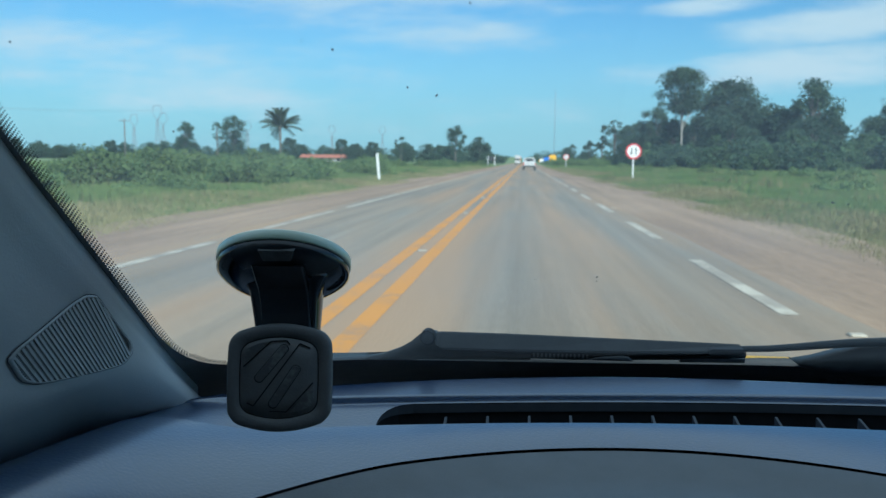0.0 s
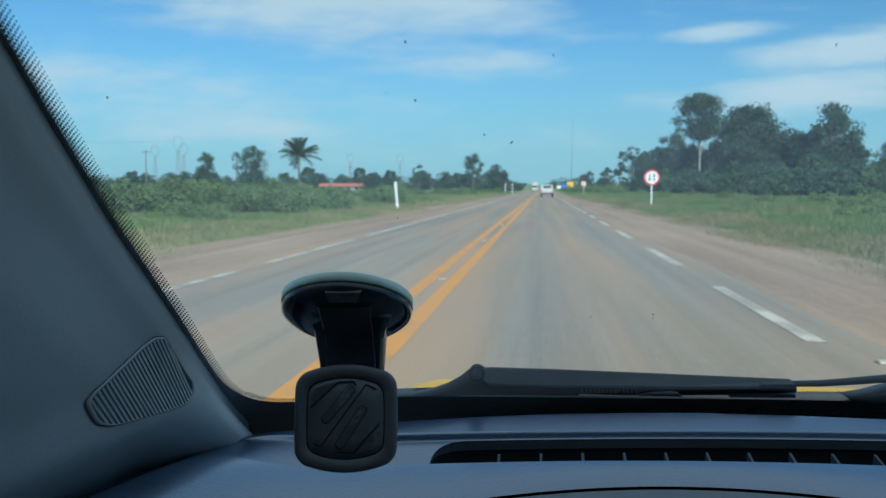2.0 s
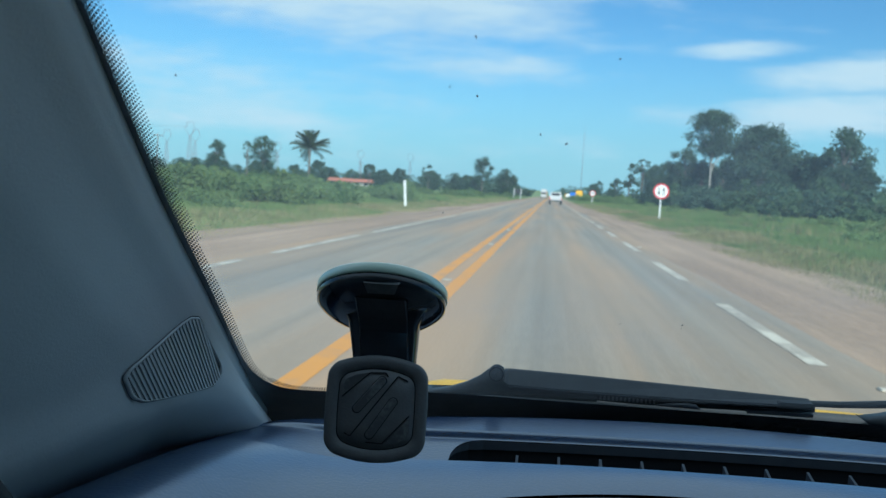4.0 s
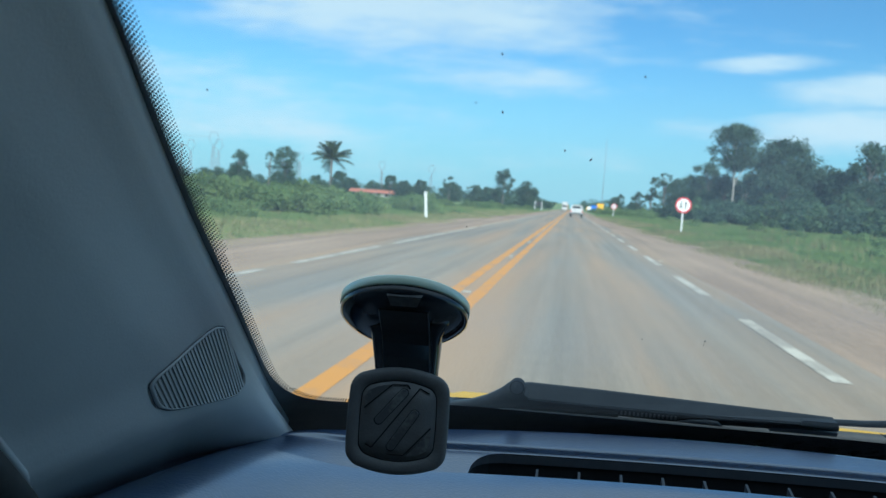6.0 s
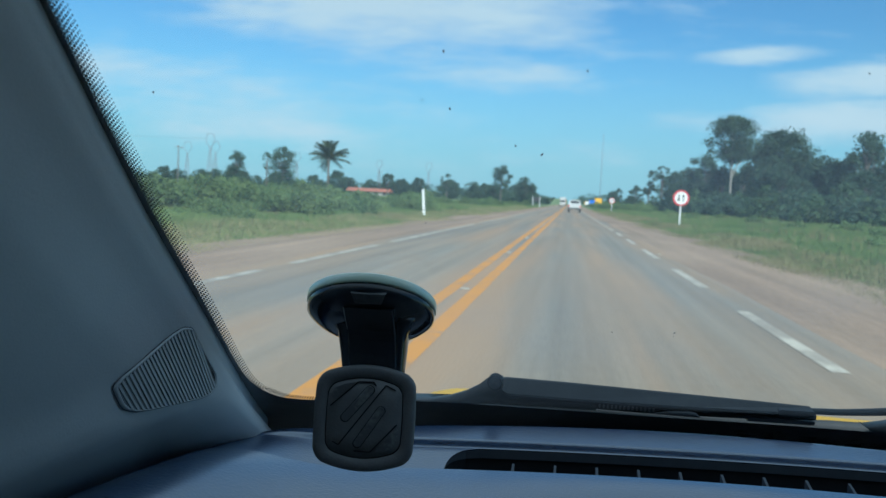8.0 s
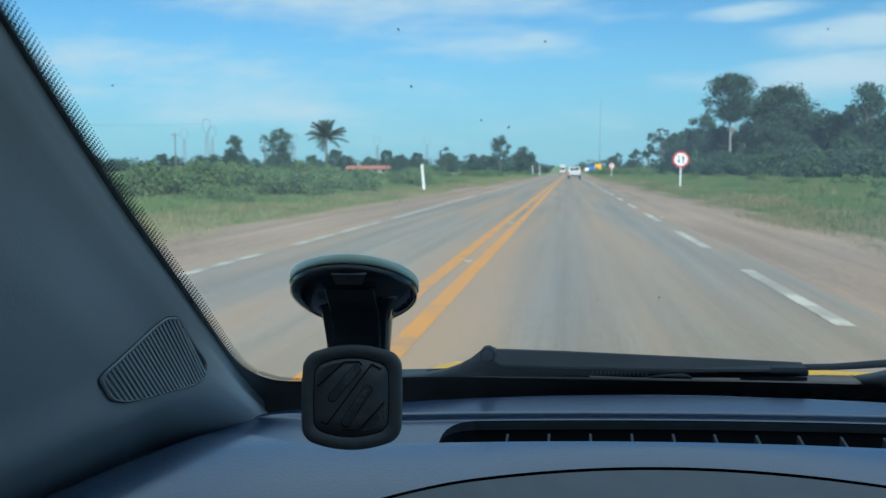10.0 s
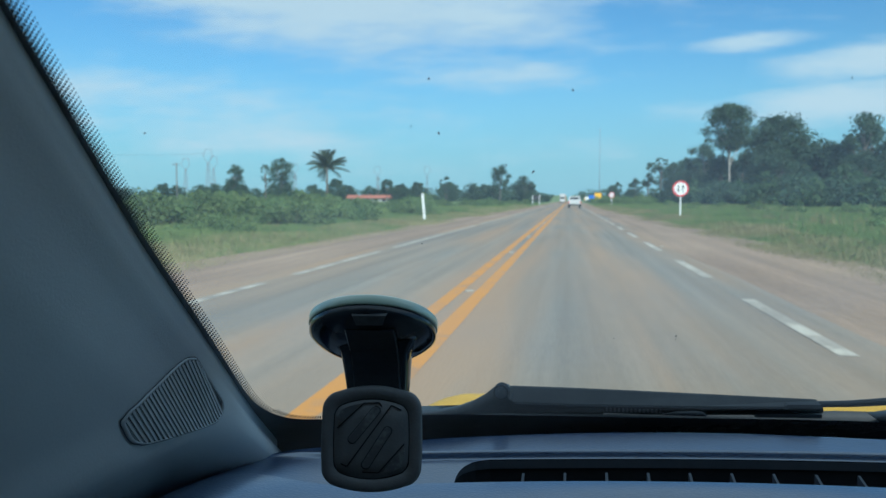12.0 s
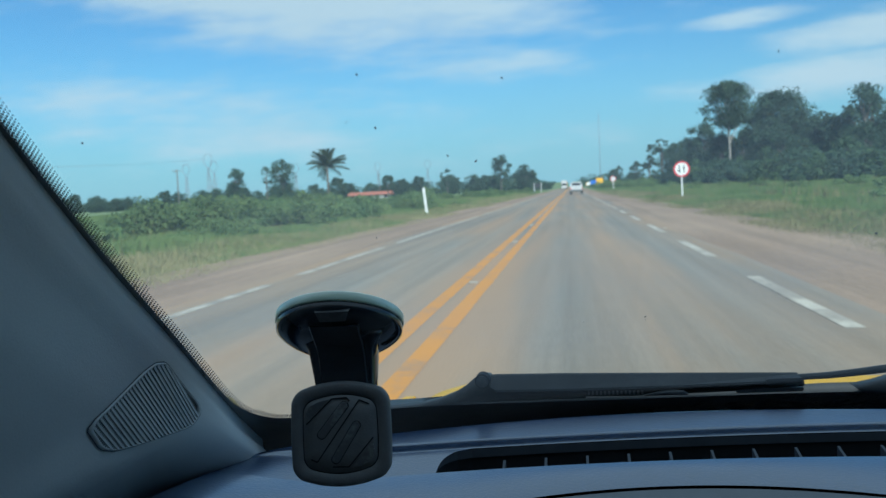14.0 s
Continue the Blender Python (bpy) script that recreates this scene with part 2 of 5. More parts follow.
SCRUBLEAF = material("scrub_leaves", (0.07, 0.125, 0.07), (0.12, 0.185, 0.09), 0.2, 0.8, vary=0.3, spec=0.15)
BUSH = material("bush_leaves", (0.075, 0.14, 0.055), (0.175, 0.235, 0.09), 0.5, 0.75, vary=0.4, spec=0.2)
PALM = material("palm_leaves", (0.035, 0.06, 0.03), (0.075, 0.1, 0.045), 0.8, 0.5, vary=0.4)
BARK = material("bark", (0.085, 0.078, 0.066), (0.15, 0.14, 0.12), 3, 0.9, bump=0.02, stretch=(1, 1, 0.2))
PALEBARK = material("pale_bark", (0.26, 0.245, 0.21), (0.38, 0.36, 0.32), 2, 0.9, bump=0.01, stretch=(1, 1, 0.3))
WHITE = material("white_paint", (0.62, 0.62, 0.6), (0.8, 0.8, 0.78), 6, 0.5)
LINEW = material("worn_white_line", (0.3, 0.26, 0.21), (0.56, 0.505, 0.41), 1.6, 0.85, fine=16, spread=(0.40, 0.64))
LINEY = material("worn_yellow_line", (0.40, 0.22, 0.10), (0.6, 0.255, 0.04), 1.3, 0.85, fine=14, spread=(0.36, 0.5))
FLEET = material("dusty_white_paint", (0.42, 0.42, 0.41), (0.52, 0.52, 0.5), 2, 0.4)
RED = material("sign_red", (0.55, 0.02, 0.03), (0.65, 0.035, 0.05), 6, 0.4)
INK = material("sign_black", (0.015, 0.015, 0.015), (0.03, 0.03, 0.03), 6, 0.5)
BLUE = material("sign_blue", (0.01, 0.12, 0.5), (0.02, 0.16, 0.6), 4, 0.4)
AMBER = material("sign_yellow", (0.75, 0.38, 0.01), (0.85, 0.46, 0.02), 4, 0.4)
CONCRETE = material("concrete", (0.3, 0.29, 0.27), (0.42, 0.41, 0.38), 4, 0.9, bump=0.004)
GALV = material("galvanised_steel", (0.19, 0.215, 0.24), (0.25, 0.28, 0.31), 2, 0.8, spec=0.2)
POLE = material("weathered_pole", (0.11, 0.108, 0.1), (0.18, 0.175, 0.165), 4, 0.9, bump=0.004)
TILE = material("red_roof_tiles", (0.34, 0.12, 0.08), (0.45, 0.17, 0.11), 1.5, 0.8)
DARKGLASS = material("dark_glass", (0.01, 0.012, 0.015), (0.015, 0.018, 0.02), 5, 0.1)
TYRE = material("tyre_rubber", (0.012, 0.012, 0.012), (0.025, 0.025, 0.025), 20, 0.9)


def leafy(mat_, share):
    """Leaves let some light through."""
    t_ = mat_.node_tree
    p_ = t_.nodes["Principled BSDF"]
    o_ = [n_ for n_ in t_.nodes if n_.type == "OUTPUT_MATERIAL"][0]
    tl, mix_ = t_.nodes.new("ShaderNodeBsdfTranslucent"), t_.nodes.new("ShaderNodeMixShader")
    t_.links.new(p_.inputs["Base Color"].links[0].from_socket, tl.inputs[0])
    mix_.inputs[0].default_value = share
    t_.links.new(p_.outputs[0], mix_.inputs[1])
    t_.links.new(tl.outputs[0], mix_.inputs[2])
    t_.links.new(mix_.outputs[0], o_.inputs[0])


def lifted(mat_, share):
    """Bends the shading normals towards the sky, which lightens dark blades and leaves."""
    t_ = mat_.node_tree
    g_, v_ = t_.nodes.new("ShaderNodeNewGeometry"), t_.nodes.new("ShaderNodeVectorMath")
    n_ = t_.nodes.new("ShaderNodeVectorMath")
    v_.operation, n_.operation = "MULTIPLY_ADD", "NORMALIZE"
    v_.inputs[1].default_value, v_.inputs[2].default_value = (share,) * 3, (0, 0, 1 - share)
    t_.links.new(g_.outputs["Normal"], v_.inputs[0])
    t_.links.new(v_.outputs[0], n_.inputs[0])
    t_.links.new(n_.outputs[0], t_.nodes["Principled BSDF"].inputs["Normal"])


for mat_, share in ((GRASS, 0.22), (STRAW, 0.22), (BUSH, 0.3), (LEAF, 0.3), (SCRUBLEAF, 0.3), (PALM, 0.25)):
    leafy(mat_, share)
for mat_, share in ((GRASS, 0.25), (STRAW, 0.3), (BUSH, 0.6)):
    lifted(mat_, share)
GEL = bpy.data.materials.new("green_gel")
GEL.use_nodes = True
g_ = GEL.node_tree.nodes["Principled BSDF"]
g_.inputs["Base Color"].default_value, g_.inputs["Roughness"].default_value = (0.52, 0.64, 0.52, 1), 0.4
g_.inputs["Transmission Weight"].default_value, g_.inputs["IOR"].default_value = 0.2, 1.45

GLASS = bpy.data.materials.new("windscreen_glass")
GLASS.use_nodes = True
gt = GLASS.node_tree
gt.nodes.clear()
tr, gl, mx, go = (gt.nodes.new(k) for k in ("ShaderNodeBsdfTransparent", "ShaderNodeBsdfGlossy", "ShaderNodeMixShader", "ShaderNodeOutputMaterial"))
tr.inputs[0].default_value = (0.895, 0.965, 0.93, 1)
gl.inputs["Roughness"].default_value = 0.02
# dust film, made thicker to stand in for the haze of distance
film_, smear, sm = gt.nodes.new("ShaderNodeBsdfTranslucent"), gt.nodes.new("ShaderNodeTexNoise"), gt.nodes.new("ShaderNodeMapRange")
film_.inputs[0].default_value = (0.7, 0.75, 0.78, 1)
smear.inputs["Scale"].default_value, smear.inputs["Detail"].default_value = 9, 4
sm.inputs["From Min"].default_value, sm.inputs["From Max"].default_value, sm.inputs["To Max"].default_value = 0.42, 0.8, 0.22
sm.inputs["To Min"].default_value = 0.13
mx2 = gt.nodes.new("ShaderNodeMixShader")
gc_ = gt.nodes.new("ShaderNodeTexCoord")
gt.links.new(gc_.outputs["Object"], smear.inputs[0])
gt.links.new(smear.outputs["Fac"], sm.inputs["Value"])
# the film thins low on the glass so its veil leaves the wiper dark
gsep, gthin, gmul = gt.nodes.new("ShaderNodeSeparateXYZ"), gt.nodes.new("ShaderNodeMapRange"), gt.nodes.new("ShaderNodeMath")
gt.links.new(gc_.outputs["Object"], gsep.inputs[0])
gt.links.new(gsep.outputs[1], gthin.inputs["Value"])
gthin.inputs["From Min"].default_value, gthin.inputs["From Max"].default_value = 0.56, 0.70
gthin.inputs["To Min"].default_value, gthin.inputs["To Max"].default_value = 1.0, 0.3
gmul.operation = "MULTIPLY"
gt.links.new(sm.outputs[0], gmul.inputs[0])
gt.links.new(gthin.outputs[0], gmul.inputs[1])
gt.links.new(gmul.outputs[0], mx2.inputs[0])
mx.inputs[0].default_value = 0.025
gt.links.new(tr.outputs[0], mx.inputs[1])
gt.links.new(gl.outputs[0], mx.inputs[2])
gt.links.new(mx.outputs[0], mx2.inputs[1])
gt.links.new(film_.outputs[0], mx2.inputs[2])
gt.links.new(mx2.outputs[0], go.inputs[0])


TINTED = bpy.data.materials.new("tinted_side_glass")
TINTED.use_nodes = True
nt = TINTED.node_tree
nt.nodes.clear()
ta, tb, tc, td = (nt.nodes.new(k) for k in ("ShaderNodeBsdfTransparent", "ShaderNodeBsdfGlossy", "ShaderNodeMixShader", "ShaderNodeOutputMaterial"))
ta.inputs[0].default_value = (0.13, 0.14, 0.145, 1)
tb.inputs["Roughness"].default_value = 0.03
tc.inputs[0].default_value = 0.06
nt.links.new(ta.outputs[0], tc.inputs[1])
nt.links.new(tb.outputs[0], tc.inputs[2])
nt.links.new(tc.outputs[0], td.inputs[0])


# ---- mesh helpers ----
def mesh_of(name, verts, faces, mat_, smooth=False):
    me = bpy.data.meshes.new(name)
    me.from_pydata([tuple(v) for v in verts], [], [tuple(f) for f in faces])
    me.materials.append(mat_)
    if smooth:
        me.polygons.foreach_set("use_smooth", [True] * len(me.polygons))
    me.update()
    return me


def thing(name, verts, faces, mat_, parent=None, label="", smooth=False, **tags):
    ob = new(name, mesh_of(name, verts, faces, mat_, smooth))
    if parent:
        ob.parent = parent
    return tagged(ob, label, **tags)


def part(name, bm, mat_, parent=None, label="", smooth=False, **tags):
    me = bpy.data.meshes.new(name)
    bm.normal_update()
    bm.to_mesh(me)
    bm.free()
    me.materials.append(mat_)
    if smooth:
        me.polygons.foreach_set("use_smooth", [True] * len(me.polygons))
    ob = new(name, me)
    if parent:
        ob.parent = parent
    return tagged(ob, label, **tags)


def empty(name, label, category, at=(0, 0, 0), **tags):
    ob = new(name)
    ob.location = at
    ob.empty_display_size = 0.2
    return tagged(ob, label, category, **tags)


def grid(us, vs, f):
    """A sheet of quads over us x vs."""
    verts = [f(u, v) for v in vs for u in us]
    n = len(us)
    faces = [(j * n + i, j * n + i + 1, (j + 1) * n + i + 1, (j + 1) * n + i) for j in range(len(vs) - 1) for i in range(n - 1)]
    return verts, faces


def box(bm, lo, hi, bevel=0.0, seg=2, m=None):
    geo = bmesh.ops.create_cube(bm, size=1.0)
    s, c = Vector(hi) - Vector(lo), (Vector(hi) + Vector(lo)) / 2
    for v in geo["verts"]:
        v.co = Vector((v.co.x * s.x, v.co.y * s.y, v.co.z * s.z)) + c
    vs = geo["verts"]
    if bevel:
        edges = {e for v in vs for e in v.link_edges}
        out = bmesh.ops.bevel(bm, geom=list(edges), offset=bevel, segments=seg, affect="EDGES", profile=0.5)
        vs = list({v for f in out["faces"] for v in f.verts} | {v for v in vs if v.is_valid})
    if m is not None:
        bmesh.ops.transform(bm, matrix=m, verts=vs)
    return vs


def tube(points, radii, sides=8, cap=True):
    """A tapering tube along points: verts, faces."""
    verts, faces = [], []
    pts = [Vector(p) for p in points]
    for i, p in enumerate(pts):
        d = (pts[min(i + 1, len(pts) - 1)] - pts[max(i - 1, 0)]).normalized()
        a = d.cross(Vector((0.31, 0.82, 0.48))).normalized()
        b = d.cross(a)
        for k in range(sides):
            w = 2 * math.pi * k / sides
            verts.append(p + (a * math.cos(w) + b * math.sin(w)) * radii[i])
    for i in range(len(pts) - 1):
        for k in range(sides):
            n = (k + 1) % sides
            faces.append((i * sides + k, i * sides + n, (i + 1) * sides + n, (i + 1) * sides + k))
    if cap:
        faces.append(tuple(range(sides))[::-1])
        faces.append(tuple(range((len(pts) - 1) * sides, len(pts) * sides)))
    return verts, faces


def joined(pieces):
    verts, faces = [], []
    for v, f in pieces:
        o = len(verts)
        verts += list(v)
        faces += [tuple(i + o for i in q) for q in f]
    return verts, faces


def frange(a, b, n):
    return [a + (b - a) * i / (n - 1) for i in range(n)]


def smoothstep(a, b, x):
    t = min(1.0, max(0.0, (x - a) / (b - a)))
    return t * t * (3 - 2 * t)


def curve_at(table, y):
    """Straight steps between the rows (key, value) of a table."""
    for (y0, x0), (y1, x1) in zip(table, table[1:]):
        if y <= y1:
            return x0 + (x1 - x0) * max(0.0, (y - y0)) / (y1 - y0)
    return table[-1][1]


# ---- the car: glass, dash, trim ----
car = empty("car", "yellow hatchback car with grey dashboard and dusty windscreen on the road", "car", (0.42, 0, 0))
CARM = Matrix.Translation((-0.42, 0, 0))


def incar(ob):
    ob.parent = car
    ob.matrix_parent_inverse = CARM
    return ob


MID = 0.42


def glass_z(x, y):
    return 1.528 - 0.6 * y - 0.075 * ((x - MID) / 0.68) ** 2


# where the solid black border ends and its dots begin, and where the pillar trim ends: depth, across
EDGE = ((0.20, -0.182), (0.2825, -0.199), (0.3058, -0.2035), (0.3384, -0.2098), (0.3746, -0.2166), (0.4014, -0.2214), (0.4267, -0.2249), (0.4927, -0.2345), (0.545, -0.2432), (0.58, -0.249), (0.61, -0.2525), (0.632, -0.251), (0.652, -0.2445), (0.664, -0.234), (0.676, -0.21))
TRIM_EDGE = ((0.16, -0.176), (0.20, -0.184), (0.2825, -0.201), (0.3058, -0.2055), (0.3384, -0.2122), (0.3746, -0.2191), (0.4014, -0.2241), (0.4267, -0.2281), (0.4927, -0.2378), (0.5947, -0.2542), (0.64, -0.2605), (0.70, -0.2665))


def rim_path():
    """Points (x, y) down the screen's edge and along its lower rim, evenly spaced."""
    raw = [(x, y) for y, x in EDGE] + [(-0.17, 0.6885), (-0.122, 0.702), (-0.048, 0.733), (0.03, 0.76), (0.104, 0.78), (0.209, 0.799), (0.318, 0.812), (0.42, 0.815), (0.7, 0.80)]
    pts = [Vector(p) for p in raw]
    for _ in range(2):
        nxt = [pts[0]]
        for a, b in zip(pts, pts[1:]):
            nxt += [a.lerp(b, 0.25), a.lerp(b, 0.75)]
        pts = nxt + [pts[-1]]
    return pts


RIM = rim_path()


def on_glass(x, y, lift=0.0):
    return Vector((x, y, glass_z(x, y) + lift))


v, f = grid(frange(-0.34, 1.18, 50), frange(0.16, 0.9, 26), lambda x, y: on_glass(x, y))
screen = incar(thing("windscreen", v, f, GLASS, label="raked curved windscreen glass with dust, painted haze and insect marks", smooth=True))
screen.visible_shadow = False

# black ceramic border: from the rim outward, just inside the glass
inner = []
for i, p in enumerate(RIM):
    d = (RIM[min(i + 1, len(RIM) - 1)] - RIM[max(i - 1, 0)]).normalized()
    n = Vector((d.y, -d.x))
    inner.append((p, n))
verts, faces = [], []
for p, n in inner:
    for k in range(4):
        q = p + n * (-0.1 * k / 3)
        verts.append(on_glass(q.x, q.y, -0.002))
for i in range(len(inner) - 1):
    for k in range(3):
        faces.append((i * 4 + k, i * 4 + k + 1, (i + 1) * 4 + k + 1, (i + 1) * 4 + k))
thing("frit_band", verts, faces, FRIT, screen, "black ceramic border of the windscreen", smooth=True).matrix_parent_inverse = Matrix()
# its fading dots
dots = []
walked = 0.0
low_edge, pitch = False, 0.0022
for i in range(len(RIM) - 1):
    a, b = RIM[i], RIM[i + 1]
    seg = (b - a).length
    d = (b - a) / seg
    n = Vector((d.y, -d.x))
    while walked < seg:
        p = a + d * walked
        if p.x < 0.35:
            low_edge = abs(d.x) > 0.22
            pitch = 0.0022 if low_edge else 0.0022 + 0.0014 * smoothstep(0.36, 0.52, p.y)
            if p.x > -0.17:
                break
            w_ = smoothstep(0.36, 0.52, p.y)
            rows_ = ((0.0042, 0.0006, 0.0052),) if low_edge else [(0.0003 + (0.00112 + 0.0003 * w_) * r, (0.00125 - 0.00012 * r) * (1 + 0.35 * w_), (0.00078 - 0.00008 * r) * (1 + 0.1 * w_)) for r in range(7 if w_ < 0.5 else 5)]
            for r, (off, ra, rn) in enumerate(rows_):
                q = p + n * off + d * (pitch / 2 if r % 2 else 0.0)
                ring = [on_glass(*(q + d * (math.cos(w) * ra) + n * (math.sin(w) * rn)), -0.0022) for w in (math.pi * k / 3 for k in range(6))]
                dots.append((ring, [tuple(range(6))]))
        walked += pitch
    walked -= seg
v, f = joined(dots)
thing("frit_dots", v, f, FRIT, screen, "fading black dots along the glass edge", kind="stuff").matrix_parent_inverse = Matrix()

# insect marks on the glass: x, y, size
for x, y, s in ((-0.068, 0.369, 1.4), (-0.041, 0.397, 1.0), (-0.029, 0.405, 1.3), (0.063, 0.606, 1.1), (0.0635, 0.612, 0.9), (-0.186, 0.336, 0.8), (-0.011, 0.357, 0.9), (-0.079, 0.362, 0.8),
                (-0.067, 0.338, 1.0), (0.1, 0.372, 0.9), (0.19, 0.53, 1.6), (0.2, 0.533, 1.0), (0.03, 0.30, 0.8), (-0.15, 0.40, 0.9), (0.02, 0.6, 0.6), (0.11, 0.33, 0.7), (-0.09, 0.45, 0.7)):
    ring, k = [], 9
    turn_ = random.uniform(0, 3)
    for i in range(k):
        w = 2 * math.pi * i / k
        r = 0.00034 * s * random.uniform(0.5, 1.2)
        dx, dy = r * math.cos(w) * 0.6, r * math.sin(w) * 1.7
        ring.append(on_glass(x + dx * math.cos(turn_) - dy * math.sin(turn_), y + dx * math.sin(turn_) + dy * math.cos(turn_), 0.0015))
    top = [p + Vector((0, 0.0002, 0.0006)) for p in ring]
    thing("dirt_speck", ring + top, [tuple(range(k)), tuple(range(k, 2 * k))] + [(i, (i + 1) % k, k + (i + 1) % k, k + i) for i in range(k)], DIRT, screen).matrix_parent_inverse = Matrix()


# dashboard top, with the long defroster slot let into it
def y_rear(x):
    return 0.6125 + 0.16 * x - 0.33 * x * x if x < 0.24 else 0.6319


def y_fore(x):
    return 0.6835 + 0.1655 * x - 0.211 * x * x


def y_front(x):
    return 0.7265 + 0.207 * min(x, 0.207) - 0.5 * min(x, 0.207) ** 2


def y_groove(x):
    return 0.5895 - 1.5 * (x - 0.11) ** 2 - (8 * (x + 0.15) ** 2 if x < -0.15 else 0)


SLOT_L, SLOT_R = -0.098, 0.93


def dash_z(x, y):
    z = 1.036
    z += 0.155 * max(0.0, 0.663 - y) * smoothstep(-0.16, -0.26, x) - 3.5 * max(0.0, -0.215 - x) ** 2   # rises towards the door and falls away under the trim
    z += 0.095 * max(0.0, min(y, y_front(x)) - 0.6835 - 0.1655 * x + 0.211 * x * x) * smoothstep(-0.30, -0.15, x)   # the front ridge rises to the screen
    over = max(0.0, y - y_front(x) + 0.005)
    z -= 40 * over ** 2                                                       # rolls off at the screen
    away = max(0.0, 1 - max(0.0, y - y_groove(x)) / max(0.02, y_rear(x) - y_groove(x)))
    z -= (0.007 + 0.012 * smoothstep(-0.06, -0.22, x)) * away ** 2            # rolls down towards the cabin
    return z


def drop(x):
    """How far the tray round the slot lies below the dash; it runs out towards the door."""
    return 0.006 * smoothstep(-0.30, -0.15, x) * smoothstep(1.05, 0.9, x)


def tray(x, k):
    """The tray's floor from its near (0) to its far edge (1): it leans back towards the cabin."""
    return drop(x) * smoothstep(0.0, 0.1, k) * (3.6 - 2.6 * k)


def fore_pt(x, k):
    """From the slot's far edge up a rounded lip and on to the screen."""
    y = y_fore(x) + (y_front(x) + 0.05 - y_fore(x)) * k
    return (x, y, dash_z(x, y) - drop(x) * (1 - smoothstep(0.0, 0.0035, y - y_fore(x))))


def end_x(k):
    """The slot's rounded end, k from its near to its far edge."""
    t = abs(2 * k - 1)
    return SLOT_L + 0.024 * (1 - math.sqrt(max(0.0, 1 - t ** 3)))


wide = frange(-0.45, -0.05, 90) + frange(-0.045, 1.2, 130)
patches = [grid(wide, frange(0, 1, 26), lambda x, k: (x, y_groove(x) + 0.0011 + (y_rear(x) - y_groove(x) - 0.0011) * k, dash_z(x, y_groove(x) + 0.0011 + (y_rear(x) - y_groove(x) - 0.0011) * k))),
           grid(wide, [0, 0.004, 0.008, 0.012, 0.016, 0.02, 0.024, 0.03, 0.036, 0.045, 0.06, 0.075] + frange(0.1, 1, 36), fore_pt)]



def end_patch(u, k):
    x = -0.45 + (end_x(k) + 0.45) * u
    y = y_rear(x) + (y_fore(x) - y_rear(x)) * k
    return (x, y, dash_z(x, y) - tray(x, k))


patches.append(grid(frange(0, 1, 60), frange(0, 1, 31), end_patch))
patches.append(grid(frange(SLOT_R, 1.2, 8), frange(0, 1, 12), lambda x, k: (x, y_rear(x) + (y_fore(x) - y_rear(x)) * k, dash_z(x, y_rear(x)))))
v, f = joined(patches)
dash = incar(thing("dashboard", v, f, DASH, label="dark grained plastic dashboard top, tinted for the blue sky it reflects", smooth=True))


def hood_pt(x, k):
    """Instrument hood: dips from the groove, then swells towards the driver."""
    y = y_groove(x) - 0.001 - k * 0.30
    z = dash_z(x, y_groove(x)) - 0.001 - 0.006 * smoothstep(0, 0.17, k)
    z += 0.016 * smoothstep(0.17, 0.45, k) * max(0.0, 1 - ((x - 0.11) / 0.3) ** 2) - 0.05 * max(0.0, k - 0.5)
    return (x, y, z)


v, f = grid(frange(-0.30, 0.60, 121), frange(0.0, 1.0, 60), hood_pt)
thing("instrument_hood", v, f, HOOD, dash, "smooth grey instrument hood set in a groove", smooth=True)
# the dark gap of the groove
v, f = grid(frange(-0.45, 1.2, 90), (0.0, 1.0), lambda x, k: (x, y_groove(x) + 0.006 - 0.012 * k, dash_z(x, y_groove(x)) - 0.006))
thing("groove", v, f, MATT, dash)
# slot liner: walls and floor, walls toned darker with depth to imitate shade
path = [(x, y_rear(x)) for x in frange(end_x(0), SLOT_R, 90)] + [(x, y_fore(x)) for x in frange(SLOT_R, end_x(1), 90)] + [(end_x(k), y_rear(end_x(k)) + (y_fore(end_x(k)) - y_rear(end_x(k))) * k) for k in frange(0.96, 0.04, 15)]
n = len(path)
verts = [(x, y, dash_z(x, y) - tray(x, (y - y_rear(x)) / (y_fore(x) - y_rear(x))) - 0.0008) for x, y in path] + [(x, y, 1.0222) for x, y in path]
faces = [(i, (i + 1) % n, n + (i + 1) % n, n + i) for i in range(n)]
slot = thing("vent_slot", verts, faces, SHADE, dash, "defroster slot with shade put into its wall colour")
# lower walls in near-black paint the slot's deep shade
duct = [(x, y + 0.002, 1.0224) for x, y in path] + [(x, y + 0.002, 0.985) for x, y in path]
thing("duct", duct, faces, GAP, slot, "air duct below the slot, near-black for deep shade")
v, f = grid(frange(SLOT_L - 0.01, SLOT_R + 0.01, 40), (0, 1), lambda x, k: (x, y_rear(x) - 0.004 + (y_fore(x) - y_rear(x) + 0.008) * k, 0.987))
thing("slot_floor", v, f, MATT, slot)
for k in range(30):
    x = -0.046 + 0.0325 * k
    if x > SLOT_R - 0.02:
        break
    ya, yb = y_rear(x) + 0.002, y_fore(x) - 0.021
    w = 0.0010
    prof = [(ya, 1.0145), (ya + (yb - ya) * 0.55, 1.0215), (yb, 1.0255), (yb, 0.99), (ya, 0.99)]
    verts = [(x - w, y, z) for y, z in prof] + [(x + w, y, z) for y, z in prof]
    thing("fin", verts, [(0, 1, 2, 3, 4), (9, 8, 7, 6, 5)] + [(i, 5 + i, 5 + (i + 1) % 5, (i + 1) % 5) for i in range(5)], SHADE, slot)

